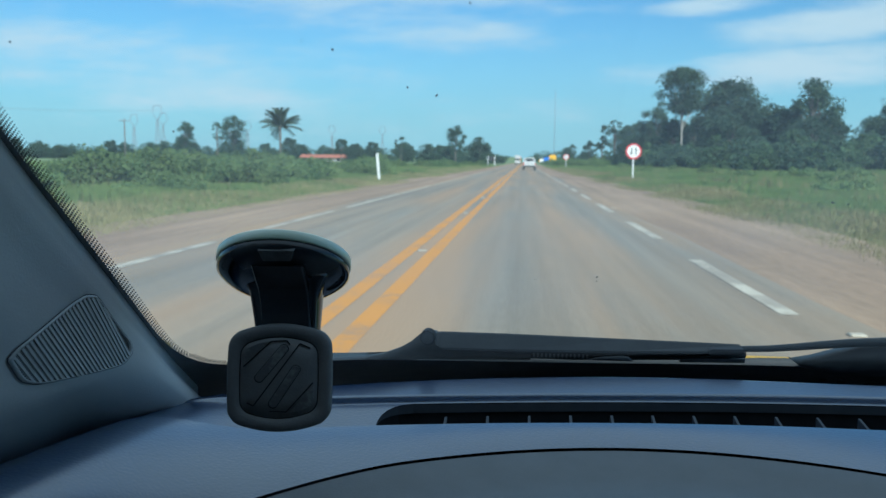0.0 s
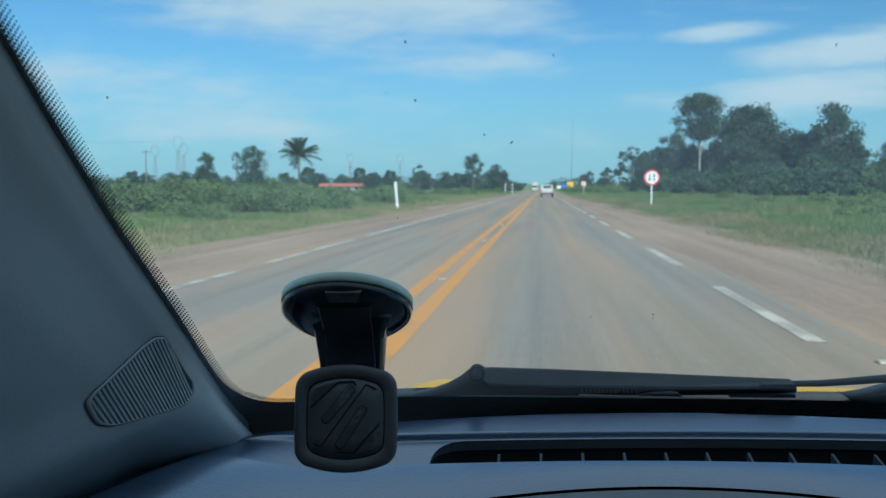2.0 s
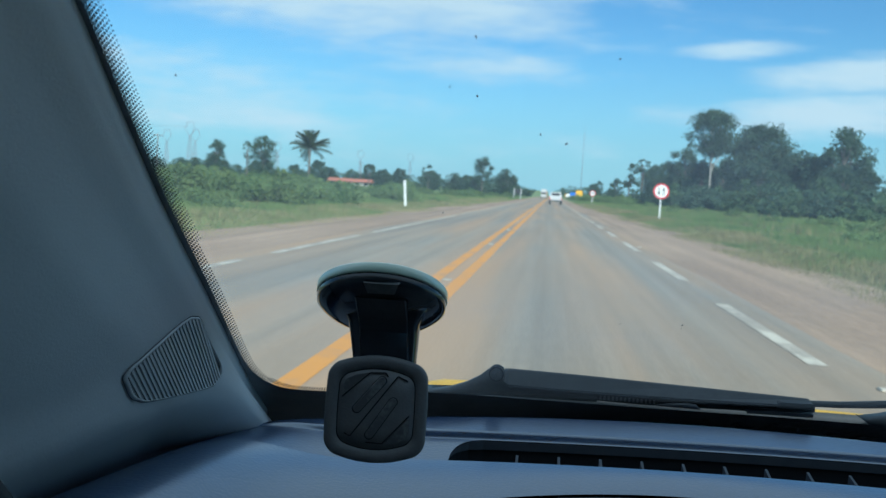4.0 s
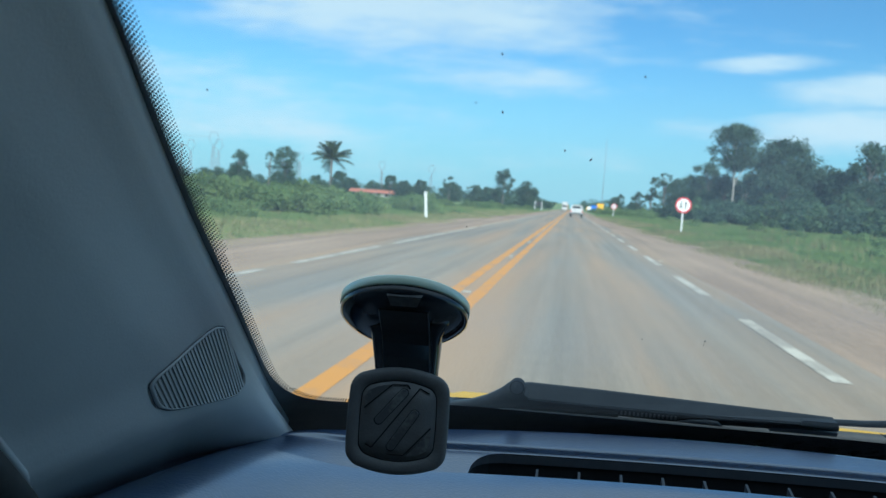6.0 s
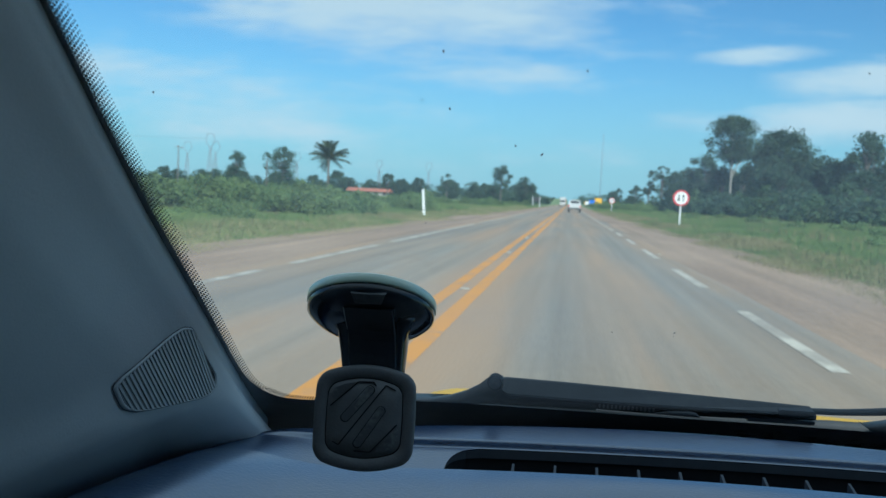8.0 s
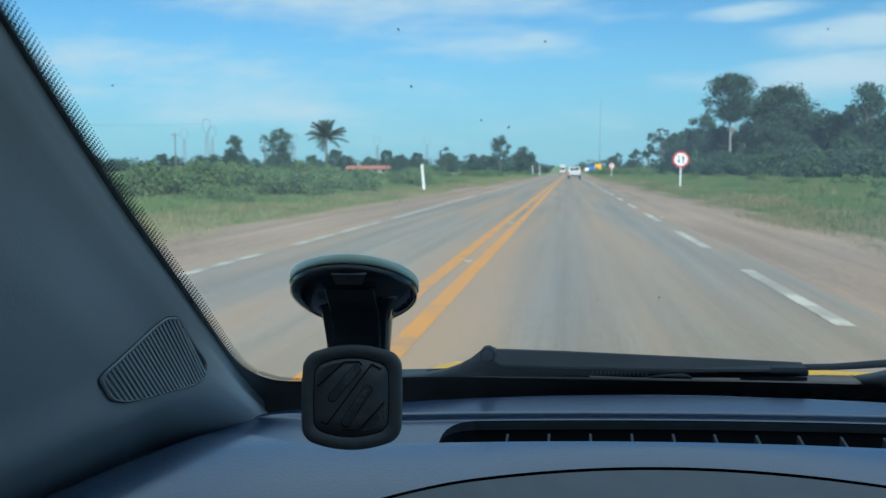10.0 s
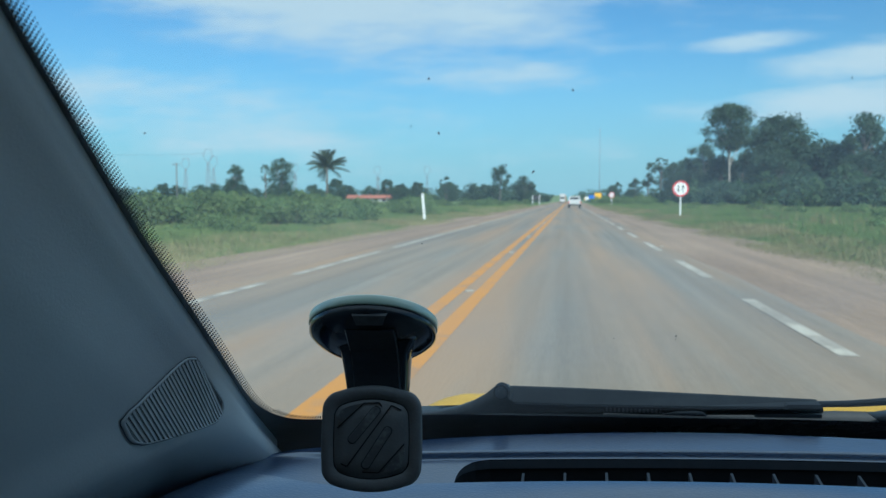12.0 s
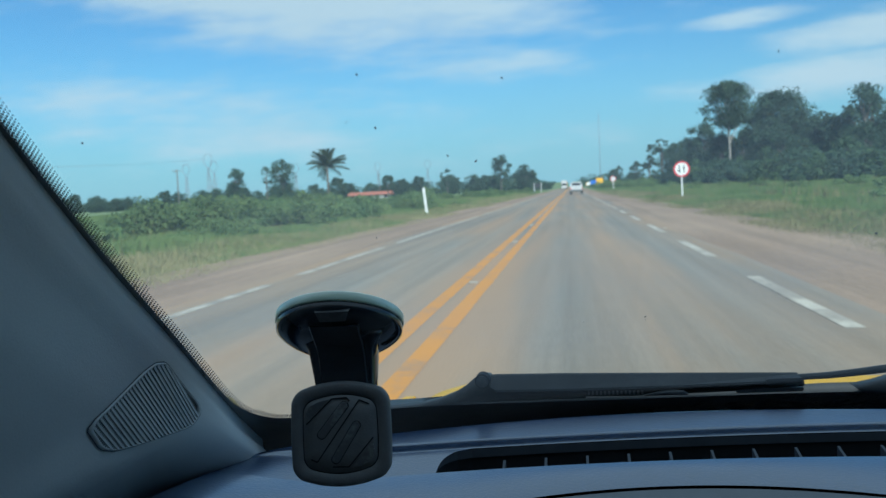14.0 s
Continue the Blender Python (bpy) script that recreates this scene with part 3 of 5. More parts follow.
# pillar trim: from the screen's edge back along the door
OFFS = ((-0.001, 0.004, 0.004), (0.001, -0.004, -0.004), (0.001, -0.016, -0.006), (-0.001, -0.045, -0.006), (-0.001, -0.1, -0.006), (-0.006, -0.15, -0.008), (-0.03, -0.3, -0.02), (-0.08, -0.5, -0.03))


def trim_point(s, k):
    """s runs down the screen edge from the roof, k across the trim."""
    y = 0.16 + s * 0.54
    x = curve_at(TRIM_EDGE, y)
    p = on_glass(x, y, -0.003)
    i = min(int(k), len(OFFS) - 2)
    o = Vector(OFFS[i]).lerp(Vector(OFFS[i + 1]), k - i)
    o.x += max(0.0, -0.2455 - p.x) * smoothstep(1.0, 3.0, k)
    q = p + o
    q.x -= 0.95 * max(0.0, 1.092 - q.z) * smoothstep(2.9, 4.6, k)      # tucks under towards the door
    return q


ks = [i / 4 for i in range(4 * (len(OFFS) - 1) + 1)]
v, f = grid(ks, frange(0, 1.0, 50), lambda k, s: trim_point(s, k))
low = [Vector(p) + Vector((0, 0, -0.14)) for p in v[-len(ks):]]
n0 = len(v)
v = v + low
f = f + [(n0 - len(ks) + i, n0 - len(ks) + i + 1, n0 + i + 1, n0 + i) for i in range(len(ks) - 1)]
trim = incar(thing("pillar_trim", v, f, TRIM, label="matt grey plastic trim of the windscreen pillar", smooth=True))

# speaker cover on the trim
TRIM_PTS = np.array([trim_point(0.4 + 0.6 * s / 110, k / 16) for s in range(111) for k in range(16 * (len(OFFS) - 1) + 1)])
OUT = ((0.4175, 1.1245), (0.4745, 1.1450), (0.4895, 1.1425), (0.5405, 1.104), (0.5415, 1.0965), (0.529, 1.0915), (0.446, 1.1022), (0.4310, 1.1080))


def gx(y, z):
    """Where the trim's surface stands at that depth and height."""
    d = (TRIM_PTS[:, 1] - y) ** 2 + (TRIM_PTS[:, 2] - z) ** 2 + 2e-6
    w = 1 / d ** 2
    return float((TRIM_PTS[:, 0] * w).sum() / w.sum())


def rounded(poly, steps=2):
    pts = [Vector(p) for p in poly]
    for _ in range(steps):
        nxt = []
        for a, b in zip(pts, pts[1:] + pts[:1]):
            nxt += [a.lerp(b, 0.14), a.lerp(b, 0.86)]
        pts = nxt
    return pts


ring = rounded(OUT)
mid = sum(ring, Vector((0, 0))) / len(ring)
rows = ((1.05, -0.0012), (1.042, 0.0010), (1.015, 0.0019), (0.992, 0.0014), (0.982, -0.002))
verts = []
for s, h in rows:
    for p in ring:
        q = mid + (p - mid) * s
        verts.append((gx(q.x, q.y) + h, q.x, q.y))
n = len(ring)
faces = [(r * n + i, r * n + (i + 1) % n, (r + 1) * n + (i + 1) % n, (r + 1) * n + i) for r in range(len(rows) - 1) for i in range(n)]
cover = incar(thing("speaker_cover", verts, faces, TRIM, label="grey meshed tweeter cover on the pillar", smooth=True))
groove = [(gx(q.x, q.y) + 0.0007, q.x, q.y) for q in (mid + (p - mid) * s for s in (1.065, 1.04) for p in ring)]
thing("seam", groove, [(i, (i + 1) % n, n + (i + 1) % n, n + i) for i in range(n)], SHADE, cover, "dark seam round the cover").matrix_parent_inverse = Matrix()
plate = [(gx(p.x, p.y) + 0.0004, p.x, p.y) for p in ring]
thing("backing", plate, [tuple(range(n))], GRILLE, cover).matrix_parent_inverse = Matrix()


def inside_span(c):
    """Where the line y + z = c * sqrt 2 at 45 degrees crosses the outline: positions along (1, -1)."""
    hits = []
    for a, b in zip(ring, ring[1:] + ring[:1]):
        ca, cb = (a.x + a.y) / math.sqrt(2), (b.x + b.y) / math.sqrt(2)
        if (ca - c) * (cb - c) < 0:
            p = a.lerp(b, (c - ca) / (cb - ca))
            hits.append((p.x - p.y) / math.sqrt(2))
    return (min(hits), max(hits)) if len(hits) > 1 else None


c = 1.0828
while c < 1.158:
    span = inside_span(c)
    if span:
        (s0, s1), w = span, 0.0007
        pts = []
        for s in (s0, s1):
            for dc in (-w, w):
                y, z = ((c + dc) + s) / math.sqrt(2), ((c + dc) - s) / math.sqrt(2)
                pts += [(gx(y, z) + 0.0018, y, z), (gx(y, z) + 0.0002, y, z)]
        thing("slat", pts, [(0, 2, 6, 4), (1, 5, 7, 3), (0, 4, 5, 1), (2, 3, 7, 6)], TRIM, cover).matrix_parent_inverse = Matrix()
    c += 0.0028
# small ribs across the slots, which turn each slot into a row of holes
ribs = []
c = 1.0828 + 0.0014
while c < 1.158:
    span = inside_span(c)
    if span:
        (s0, s1), s = span, span[0] + 0.0008
        g0, g1 = (gx((c + q) / math.sqrt(2), (c - q) / math.sqrt(2)) for q in span)
        while s < s1 - 0.0006:
            g = g0 + (g1 - g0) * (s - s0) / (s1 - s0) + 0.0012
            pts = [(g, ((c + dc) + s + ds + dc * 0.5) / math.sqrt(2), ((c + dc) - s - ds - dc * 0.5) / math.sqrt(2)) for ds in (-0.0003, 0.0003) for dc in (-0.0009, 0.0009)]
            ribs.append((pts, [(0, 2, 3, 1)]))
            s += 0.0021
    c += 0.0028
thing("mesh_ribs", *joined(ribs), TRIM, cover, "fine cross ribs of the grille", kind="stuff").matrix_parent_inverse = Matrix()

# rubber door seal along the trim's rear edge
SEAL = ((-0.250, 0.262, 1.171), (-0.254, 0.288, 1.150), (-0.259, 0.317, 1.125), (-0.263, 0.342, 1.101), (-0.280, 0.373, 1.075), (-0.299, 0.402, 1.055), (-0.312, 0.430, 1.038))


def seal_run(out, lift, radius):
    """One run of the seal, that far off the trim's edge."""
    return tube([(x + lift, y - 0.63 * out, z - 0.78 * out) for x, y, z in SEAL], [radius] * len(SEAL), 12)


seal = incar(thing("door_seal", *seal_run(0.0205, 0.003, 0.0115), RUBBERSEAL, label="black rubber door seal beside the pillar trim", smooth=True))
thing("flange", *seal_run(0.042, 0.0, 0.0135), RUBBERSEAL, seal, "flat gripping flange of the seal", smooth=True).matrix_parent_inverse = Matrix()
thing("trim_lip", *seal_run(0.004, -0.0009, 0.0024), TRIM, trim, "rolled grey edge of the trim", smooth=True).matrix_parent_inverse = Matrix()

# wiper, lying across the foot of the screen
WY = 0.752
wiper = incar(new("wiper"))
tagged(wiper, "black windscreen wiper with a round hinge cap")
wiper.empty_display_size = 0.05


def wp(x, dy, z):
    """A place on the wiper, which runs slightly forward towards the middle of the car."""
    y = WY + 0.13 * (x + 0.07) + dy
    return (x * (y - dy - 0.035) / (WY - 0.035), y, z - 0.215 * (y - dy - WY))


def wiper_part(name, verts, faces, mat_, label="", smooth=False):
    return thing(name, verts, faces, mat_, wiper, label, smooth)


def bar_of(sections):
    k_ = len(sections[0])
    v_ = [p for s_ in sections for p in s_]
    f_ = [(i * k_ + j, i * k_ + (j + 1) % k_, (i + 1) * k_ + (j + 1) % k_, (i + 1) * k_ + j) for i in range(len(sections) - 1) for j in range(k_)]
    return v_, f_ + [tuple(range(k_))[::-1], tuple(range((len(sections) - 1) * k_, len(sections) * k_))]


# arm: a shallow channel from the hinge to its narrow end
sect = []
for x, zt, zb in ((-0.0652, 1.0702, 1.0640), (-0.0640, 1.0722, 1.0605), (-0.060, 1.0726, 1.0584), (0.0, 1.0724, 1.0584), (0.1, 1.0709, 1.0600), (0.198, 1.0692, 1.0630), (0.2, 1.069, 1.0638)):
    sect.append([wp(x, -0.004, zb), wp(x, -0.010, zb + 0.0012), wp(x, -0.010, zb + 0.002), wp(x, -0.001, zt - 0.0008), wp(x, 0.001, zt), wp(x, 0.018, zt - 0.0055), wp(x, 0.024, zb)])
wiper_part("arm", *bar_of(sect), WIPER)
# swept foot of the arm, running down to the scuttle
sect = []
for x, zt, zb in ((-0.185, 1.0415, 1.040), (-0.15, 1.0438, 1.041), (-0.132, 1.0455, 1.042), (-0.115, 1.0492, 1.043), (-0.1, 1.0550, 1.0445), (-0.088, 1.0620, 1.0455), (-0.08, 1.0690, 1.0465), (-0.074, 1.0722, 1.047), (-0.067, 1.0712, 1.047), (-0.058, 1.0575, 1.047), (0.02, 1.056, 1.049)):
    sect.append([wp(x, 0.0, zb), wp(x, -0.002, (zt + zb) / 2), wp(x, 0.002, zt), wp(x, 0.03, zt - 0.004), wp(x, 0.04, zb)])
wiper_part("foot", *bar_of(sect), WIPER, smooth=True)
# hinge cap
bm = bmesh.new()
bmesh.ops.create_cone(bm, cap_ends=True, segments=28, radius1=0.0060, radius2=0.0056, depth=0.013)
bmesh.ops.bevel(bm, geom=[e_ for e_ in bm.edges if e_.calc_face_angle(0) > 0.6], offset=0.0012, segments=2, affect="EDGES")
bmesh.ops.transform(bm, matrix=Matrix.Translation(wp(-0.0708, -0.0105, 1.0696)) @ Matrix.Rotation(radians(90), 4, "X"), verts=bm.verts)
part("hinge_cap", bm, SATIN, wiper, "dull round hinge cap")
bm = bmesh.new()
bmesh.ops.create_cone(bm, cap_ends=True, segments=28, radius1=0.0068, radius2=0.0066, depth=0.010)
bmesh.ops.transform(bm, matrix=Matrix.Translation(wp(-0.0708, -0.0088, 1.0696)) @ Matrix.Rotation(radians(90), 4, "X"), verts=bm.verts)
part("hinge_ring", bm, GAP, wiper)
sect = [[wp(x, -0.0108, zb + 0.0002), wp(x, -0.0108, zb + 0.0010), wp(x, -0.004, zb + 0.0010), wp(x, -0.004, zb + 0.0002)] for x, zb in ((-0.060, 1.0586), (0.0, 1.0586), (0.1, 1.0602), (0.196, 1.0632))]
wiper_part("arm_lip", *bar_of(sect), SATIN)
# blade under the arm, and the rod that goes on to the pivot
wiper_part("blade", *tube([wp(-0.05, 0.004, 1.0535), wp(0.06, 0.004, 1.0535), wp(0.16, 0.003, 1.0570), wp(0.205, 0.002, 1.060)], [0.0035, 0.0042, 0.0042, 0.0035], 8), MATT, smooth=True)
wiper_part("rod", *tube([wp(0.15, -0.002, 1.0645), wp(0.2, -0.001, 1.0652), wp(0.225, 0, 1.0662), wp(0.245, 0, 1.0682), wp(0.268, 0, 1.0710), wp(0.29, 0, 1.0735), wp(0.33, 0, 1.0765), wp(0.45, 0.01, 1.080)], [0.0026, 0.0028, 0.003, 0.0033, 0.0036, 0.0039, 0.0042, 0.0042], 8), WIPER, smooth=True)
for i in range(14):
    a, b = wp(0.022 + i * 0.0036, -0.003, 1.0525), wp(0.0235 + i * 0.0036, -0.001, 1.0555)
    bm = bmesh.new()
    box(bm, a, b)
    part("rib", bm, RUBBER, wiper)
# clip that holds the blade at the arm's end, the blade's washer bump and its lower spoiler
sect = [[wp(x, -0.011, zb), wp(x, -0.012, zt), wp(x, -0.002, zt + 0.0005), wp(x, -0.002, zb)] for x, zt, zb in ((0.172, 1.0655, 1.0615), (0.174, 1.0665, 1.0610), (0.198, 1.0672, 1.0618), (0.2005, 1.067, 1.0624))]
wiper_part("clip", *bar_of(sect), MATT, "matt black clip at the arm's end")
sect = [[wp(x, -0.010, 1.0528), wp(x, -0.011, zt), wp(x, -0.003, zt), wp(x, -0.003, 1.0528)] for x, zt in ((0.070, 1.0532), (0.082, 1.0560), (0.098, 1.0575), (0.104, 1.0570), (0.108, 1.0535))]
wiper_part("blade_joint", *bar_of(sect), SATIN, smooth=True)
sect = [[wp(x, 0.002, zb), wp(x, 0.000, zt), wp(x, 0.014, zt + 0.001), wp(x, 0.016, zb)] for x, zt, zb in ((0.150, 1.0540, 1.0505), (0.152, 1.0550, 1.0505), (0.205, 1.0552, 1.0515))]
wiper_part("spoiler", *bar_of(sect), RUBBER, "dull grey lower edge of the blade")
# pivot cover at the far side
sect = []
for x, zt, zb in ((0.252, 1.0545, 1.050), (0.268, 1.0580, 1.046), (0.285, 1.0635, 1.042), (0.302, 1.0690, 1.042), (0.34, 1.0725, 1.042), (0.45, 1.074, 1.042)):
    sect.append([wp(x, 0.002, zb), wp(x, 0.0, (zt + zb) / 2), wp(x, 0.004, zt), wp(x, 0.03, zt - 0.003), wp(x, 0.04, zb)])
wiper_part("pivot_cover", *bar_of(sect), WIPER, smooth=True)

# scuttle and bonnet
v, f = grid(frange(-0.36, 1.2, 40), frange(0, 1, 12), lambda x, k: (x, 0.80 + 0.26 * k + 0.0, 0.93 + 0.02 * math.sin(k * 2.6) - 0.06 * ((x - MID) / 0.78) ** 2))
incar(thing("scuttle", v, f, MATT, label="black plastic scuttle below the windscreen", smooth=True))

sect = []
for x, zt in ((-0.16, 1.005), (-0.145, 1.016), (-0.10, 1.0185), (0.05, 1.022), (0.19, 1.0245), (0.27, 1.0288), (0.33, 1.0298), (0.42, 1.0298), (0.47, 1.0)):
    sect.append([(x, 0.875, 0.93), (x, 0.872, zt - 0.004), (x, 0.878, zt), (x, 0.93, zt - 0.012), (x, 0.95, 0.93)])
incar(thing("cowl", *bar_of(sect), MATT, label="black cowl panel under the wiper", smooth=True))


def bonnet_z(x, y):
    return 0.8840 - 0.010 * ((x - MID) / 0.7) ** 2 - 0.16 * max(0, y - 1.2) ** 1.6 - 0.02 * max(0, 1.12 - y)


v, f = grid(frange(-0.385, 1.225, 66), frange(0.98, 2.0, 30), lambda x, y: (x, y, bonnet_z(x, y) - 6.0 * max(0.0, abs(x - MID) - 0.675) ** 2))
incar(thing("bonnet", v, f, YELLOW, label="glossy yellow painted bonnet", smooth=True))

# cabin shell: roof, header, doors with window openings, floor and rear
bm = bmesh.new()
box(bm, (-0.30, -1.9, 1.40), (1.14, 0.16, 1.44), 0.012)
incar(part("roof_lining", bm, LINING, None, "mid grey roof lining"))
bm = bmesh.new()
box(bm, (-0.33, -1.95, 1.442), (1.17, 0.19, 1.482), 0.014)
incar(part("roof_panel", bm, YELLOW, None, "yellow painted steel roof panel"))
v, f = grid(frange(-0.34, 1.18, 30), (0.0, 0.5, 1.0), lambda x, k: (x, 0.10 + (0.10 + 0.06 * smoothstep(-0.2, 0.1, x)) * k, (1.41 * (1 - k) + (glass_z(x, 0.20 + 0.06 * smoothstep(-0.2, 0.1, x)) - 0.003) * k) + 0.012 * math.sin(3.14 * k)))
incar(thing("roof_header", v, f, LINING, label="grey header strip above the windscreen", smooth=True))
for side, x in ((-1, -0.36), (1, 1.2)):
    bm = bmesh.new()
    box(bm, (x - 0.03, -1.9, 0.15), (x + 0.03, 0.9, 0.94))
    box(bm, (x - 0.029, -1.89, 0.94), (x + 0.029, 0.36, 1.05))
    incar(part("door_panel", bm, CARPET, None, "dark grey door panel"))
    for ya, yb in ((-0.65, -0.52), (-1.9, -1.6)):
        bm = bmesh.new()
        box(bm, (x - 0.03, ya, 1.05), (x + 0.03, yb, 1.42))
        incar(part("side_pillar", bm, LINING))
for x in (-0.36, 1.2):
    for ya, yb in ((-0.52, 0.34), (-1.6, -0.65)):
        bm = bmesh.new()
        box(bm, (x - 0.003, ya, 1.03), (x + 0.003, yb, 1.43))
        incar(part("side_window", bm, TINTED, None, "dark tinted side window pane"))
bm = bmesh.new()
box(bm, (-0.33, -1.94, 0.97), (1.17, -1.934, 1.43))
incar(part("rear_window", bm, TINTED, None, "dark tinted rear window pane"))
bm = bmesh.new()
box(bm, (-0.36, -1.96, 0.15), (1.2, -1.9, 0.98))
incar(part("rear_wall", bm, CARPET))
bm = bmesh.new()
box(bm, (-0.36, -1.96, 0.12), (1.2, 0.95, 0.15))
incar(part("cabin_floor", bm, CARPET))
bm = bmesh.new()
box(bm, (-0.36, 0.93, 0.15), (1.2, 0.96, 0.93))
incar(part("bulkhead", bm, MATT))

# ---- phone mount stuck to the windscreen ----
mount = empty("phone_mount", "black magnetic phone mount with suction cup stuck to the windscreen", "phone mount", (-0.137, 0.526, 1.16))
MI = Matrix.Translation((0.137, -0.526, -1.16))


def lathe(profile, sides=48):
    """Spun round z: rows of radius, height."""
    verts = [(r * math.cos(2 * math.pi * k / sides), r * math.sin(2 * math.pi * k / sides), z) for r, z in profile for k in range(sides)]
    faces = [(i * sides + k, i * sides + (k + 1) % sides, (i + 1) * sides + (k + 1) % sides, (i + 1) * sides + k) for i in range(len(profile) - 1) for k in range(sides)]
    faces += [tuple(range(sides))[::-1], tuple(range((len(profile) - 1) * sides, len(profile) * sides))]
    return verts, faces


cx, cy = -0.1333, 0.5180
e = 0.002
nx, ny = -(glass_z(cx + e, cy) - glass_z(cx - e, cy)) / (2 * e), -(glass_z(cx, cy + e) - glass_z(cx, cy - e)) / (2 * e)
up = Vector((nx * 0.35, ny, 1)).normalized()
seat = Matrix.Translation(on_glass(cx, cy, -0.0025)) @ up.to_track_quat("Z", "Y").to_matrix().to_4x4()


def placed(verts, m):
    return [m @ Vector(p) for p in verts]


def mount_part(name, verts, faces, mat_, label="", smooth=True):
    ob = thing(name, verts, faces, mat_, mount, label, smooth)
    ob.matrix_parent_inverse = MI
    return ob


v, f = lathe(((0.0395, 0.0), (0.0404, -0.0008), (0.0404, -0.0052), (0.0397, -0.006), (0.03, -0.006)))
mount_part("gel_pad", placed(v, seat), f, GEL, "translucent green sticky pad")
v, f = lathe(((0.036, -0.0058), (0.0392, -0.0062), (0.0398, -0.0075), (0.0394, -0.0110), (0.0370, -0.0135), (0.033, -0.0165), (0.0285, -0.0190), (0.023, -0.0210), (0.016, -0.022)))
mount_part("suction_cup", placed(v, seat), f, BLACK, "glossy black suction cup")
# neck: from under the cup to the back of the head
top, bot = Vector((-0.1300, 0.508, 1.160)), Vector((-0.1240, 0.4915, 1.112))
rows = []
for k in range(9):
    s = k / 8
    c_ = top.lerp(bot, s) + Vector((0, 0.002 * math.sin(s * 3.14), 0))
    hw, hd = 0.0230 - 0.0058 * s + 0.007 * smoothstep(0.22, 0.0, s), 0.013 - 0.006 * s
    rows.append([c_ + Vector((hw * math.copysign(abs(math.cos(a)) ** 0.5, math.cos(a)), hd * math.copysign(abs(math.sin(a)) ** 0.5, math.sin(a)), 0)) for a in (2 * math.pi * i / 24 for i in range(24))])
v = [p for r in rows for p in r]
f = [(i * 24 + j, i * 24 + (j + 1) % 24, (i + 1) * 24 + (j + 1) % 24, (i + 1) * 24 + j) for i in range(8) for j in range(24)] + [tuple(range(24))[::-1], tuple(range(192, 216))]
mount_part("neck", v, f, BLACK, "glossy black neck")
# front panel of the neck, with a raised edge on each side, and the tab let into the cup
fp = []
for k in range(9):
    s = (k - 2) / 6
    c_ = top.lerp(bot, max(s, 0.25)) + Vector((0.0016, 0.002 * math.sin(max(s, 0.25) * 3.14) - (0.013 - 0.006 * max(s, 0.25)) - 0.0006, 0.0))
    if s < 0.25:
        c_ = c_.lerp(seat @ Vector((-0.002, 0.0308, -0.0190)), (0.25 - s) / 0.584)
    hw = 0.0150 - 0.0008 * max(s, 0)
    fp.append([c_ + Vector((-hw, 0.004, 0.001)), c_ + Vector((-hw, 0.0, 0)), c_ + Vector((-hw + 0.0008, -0.0008, 0)), c_ + Vector((hw - 0.0008, -0.0008, 0)), c_ + Vector((hw, 0.0, 0)), c_ + Vector((hw, 0.004, 0.001))])
mount_part("neck_panel", *bar_of(fp), BLACK, "flat glossy front of the neck", smooth=False)
tab = [(-0.0105, 0.0035), (0.0095, 0.0035), (0.0072, -0.0028), (-0.0082, -0.0028)]
tm = seat @ Matrix.Translation((-0.002, 0.0362, -0.0152)) @ Matrix.Rotation(radians(-50), 4, "X")
v = [(x, 0.0007, z) for x, z in tab] + [(x * 1.06, -0.003, z * 1.06) for x, z in tab]
mount_part("tab", placed(v, tm), [(0, 1, 2, 3), (7, 6, 5, 4), (4, 5, 1, 0), (5, 6, 2, 1), (6, 7, 3, 2), (7, 4, 0, 3)], SATIN, "small pull tab on the cup", smooth=False)
# head: a thick rounded plate facing the driver
HEADM = Matrix.Translation((-0.1262, 0.483, 1.1002)) @ Euler((radians(-12), radians(0), radians(9))).to_matrix().to_4x4()


def plate_outline(w, h, bulge=0.0066, r=0.0062):
    """A rounded square whose top and foot bow outward, from the right side round over the top: 72 points."""
    pts = []
    for sx, sz, a0 in ((1, 1, 0.0), (-1, 1, 0.5), (-1, -1, 1.0), (1, -1, 1.5)):
        cx_, cz_ = sx * (w - r), sz * (h - r)
        pts += [(cx_ + r * math.cos(a), cz_ + r * math.sin(a)) for a in frange(a0 * math.pi, (a0 + 0.5) * math.pi, 8)]
        ex, ez = (-sx * (w - r), sz * h) if sx * sz > 0 else (sx * w, -sz * (h - r))
        x0, z0 = pts[-1]
        pts += [(x0 + (ex - x0) * k / 11, z0 + (ez - z0) * k / 11) for k in range(1, 11)]
    return [(x * (1 + 0.03 * (1 - (z / h) ** 2)), z + math.copysign(bulge, z) * (1 - (x / w) ** 2) * min(1, abs(z) / h * 1.2)) for x, z in pts]


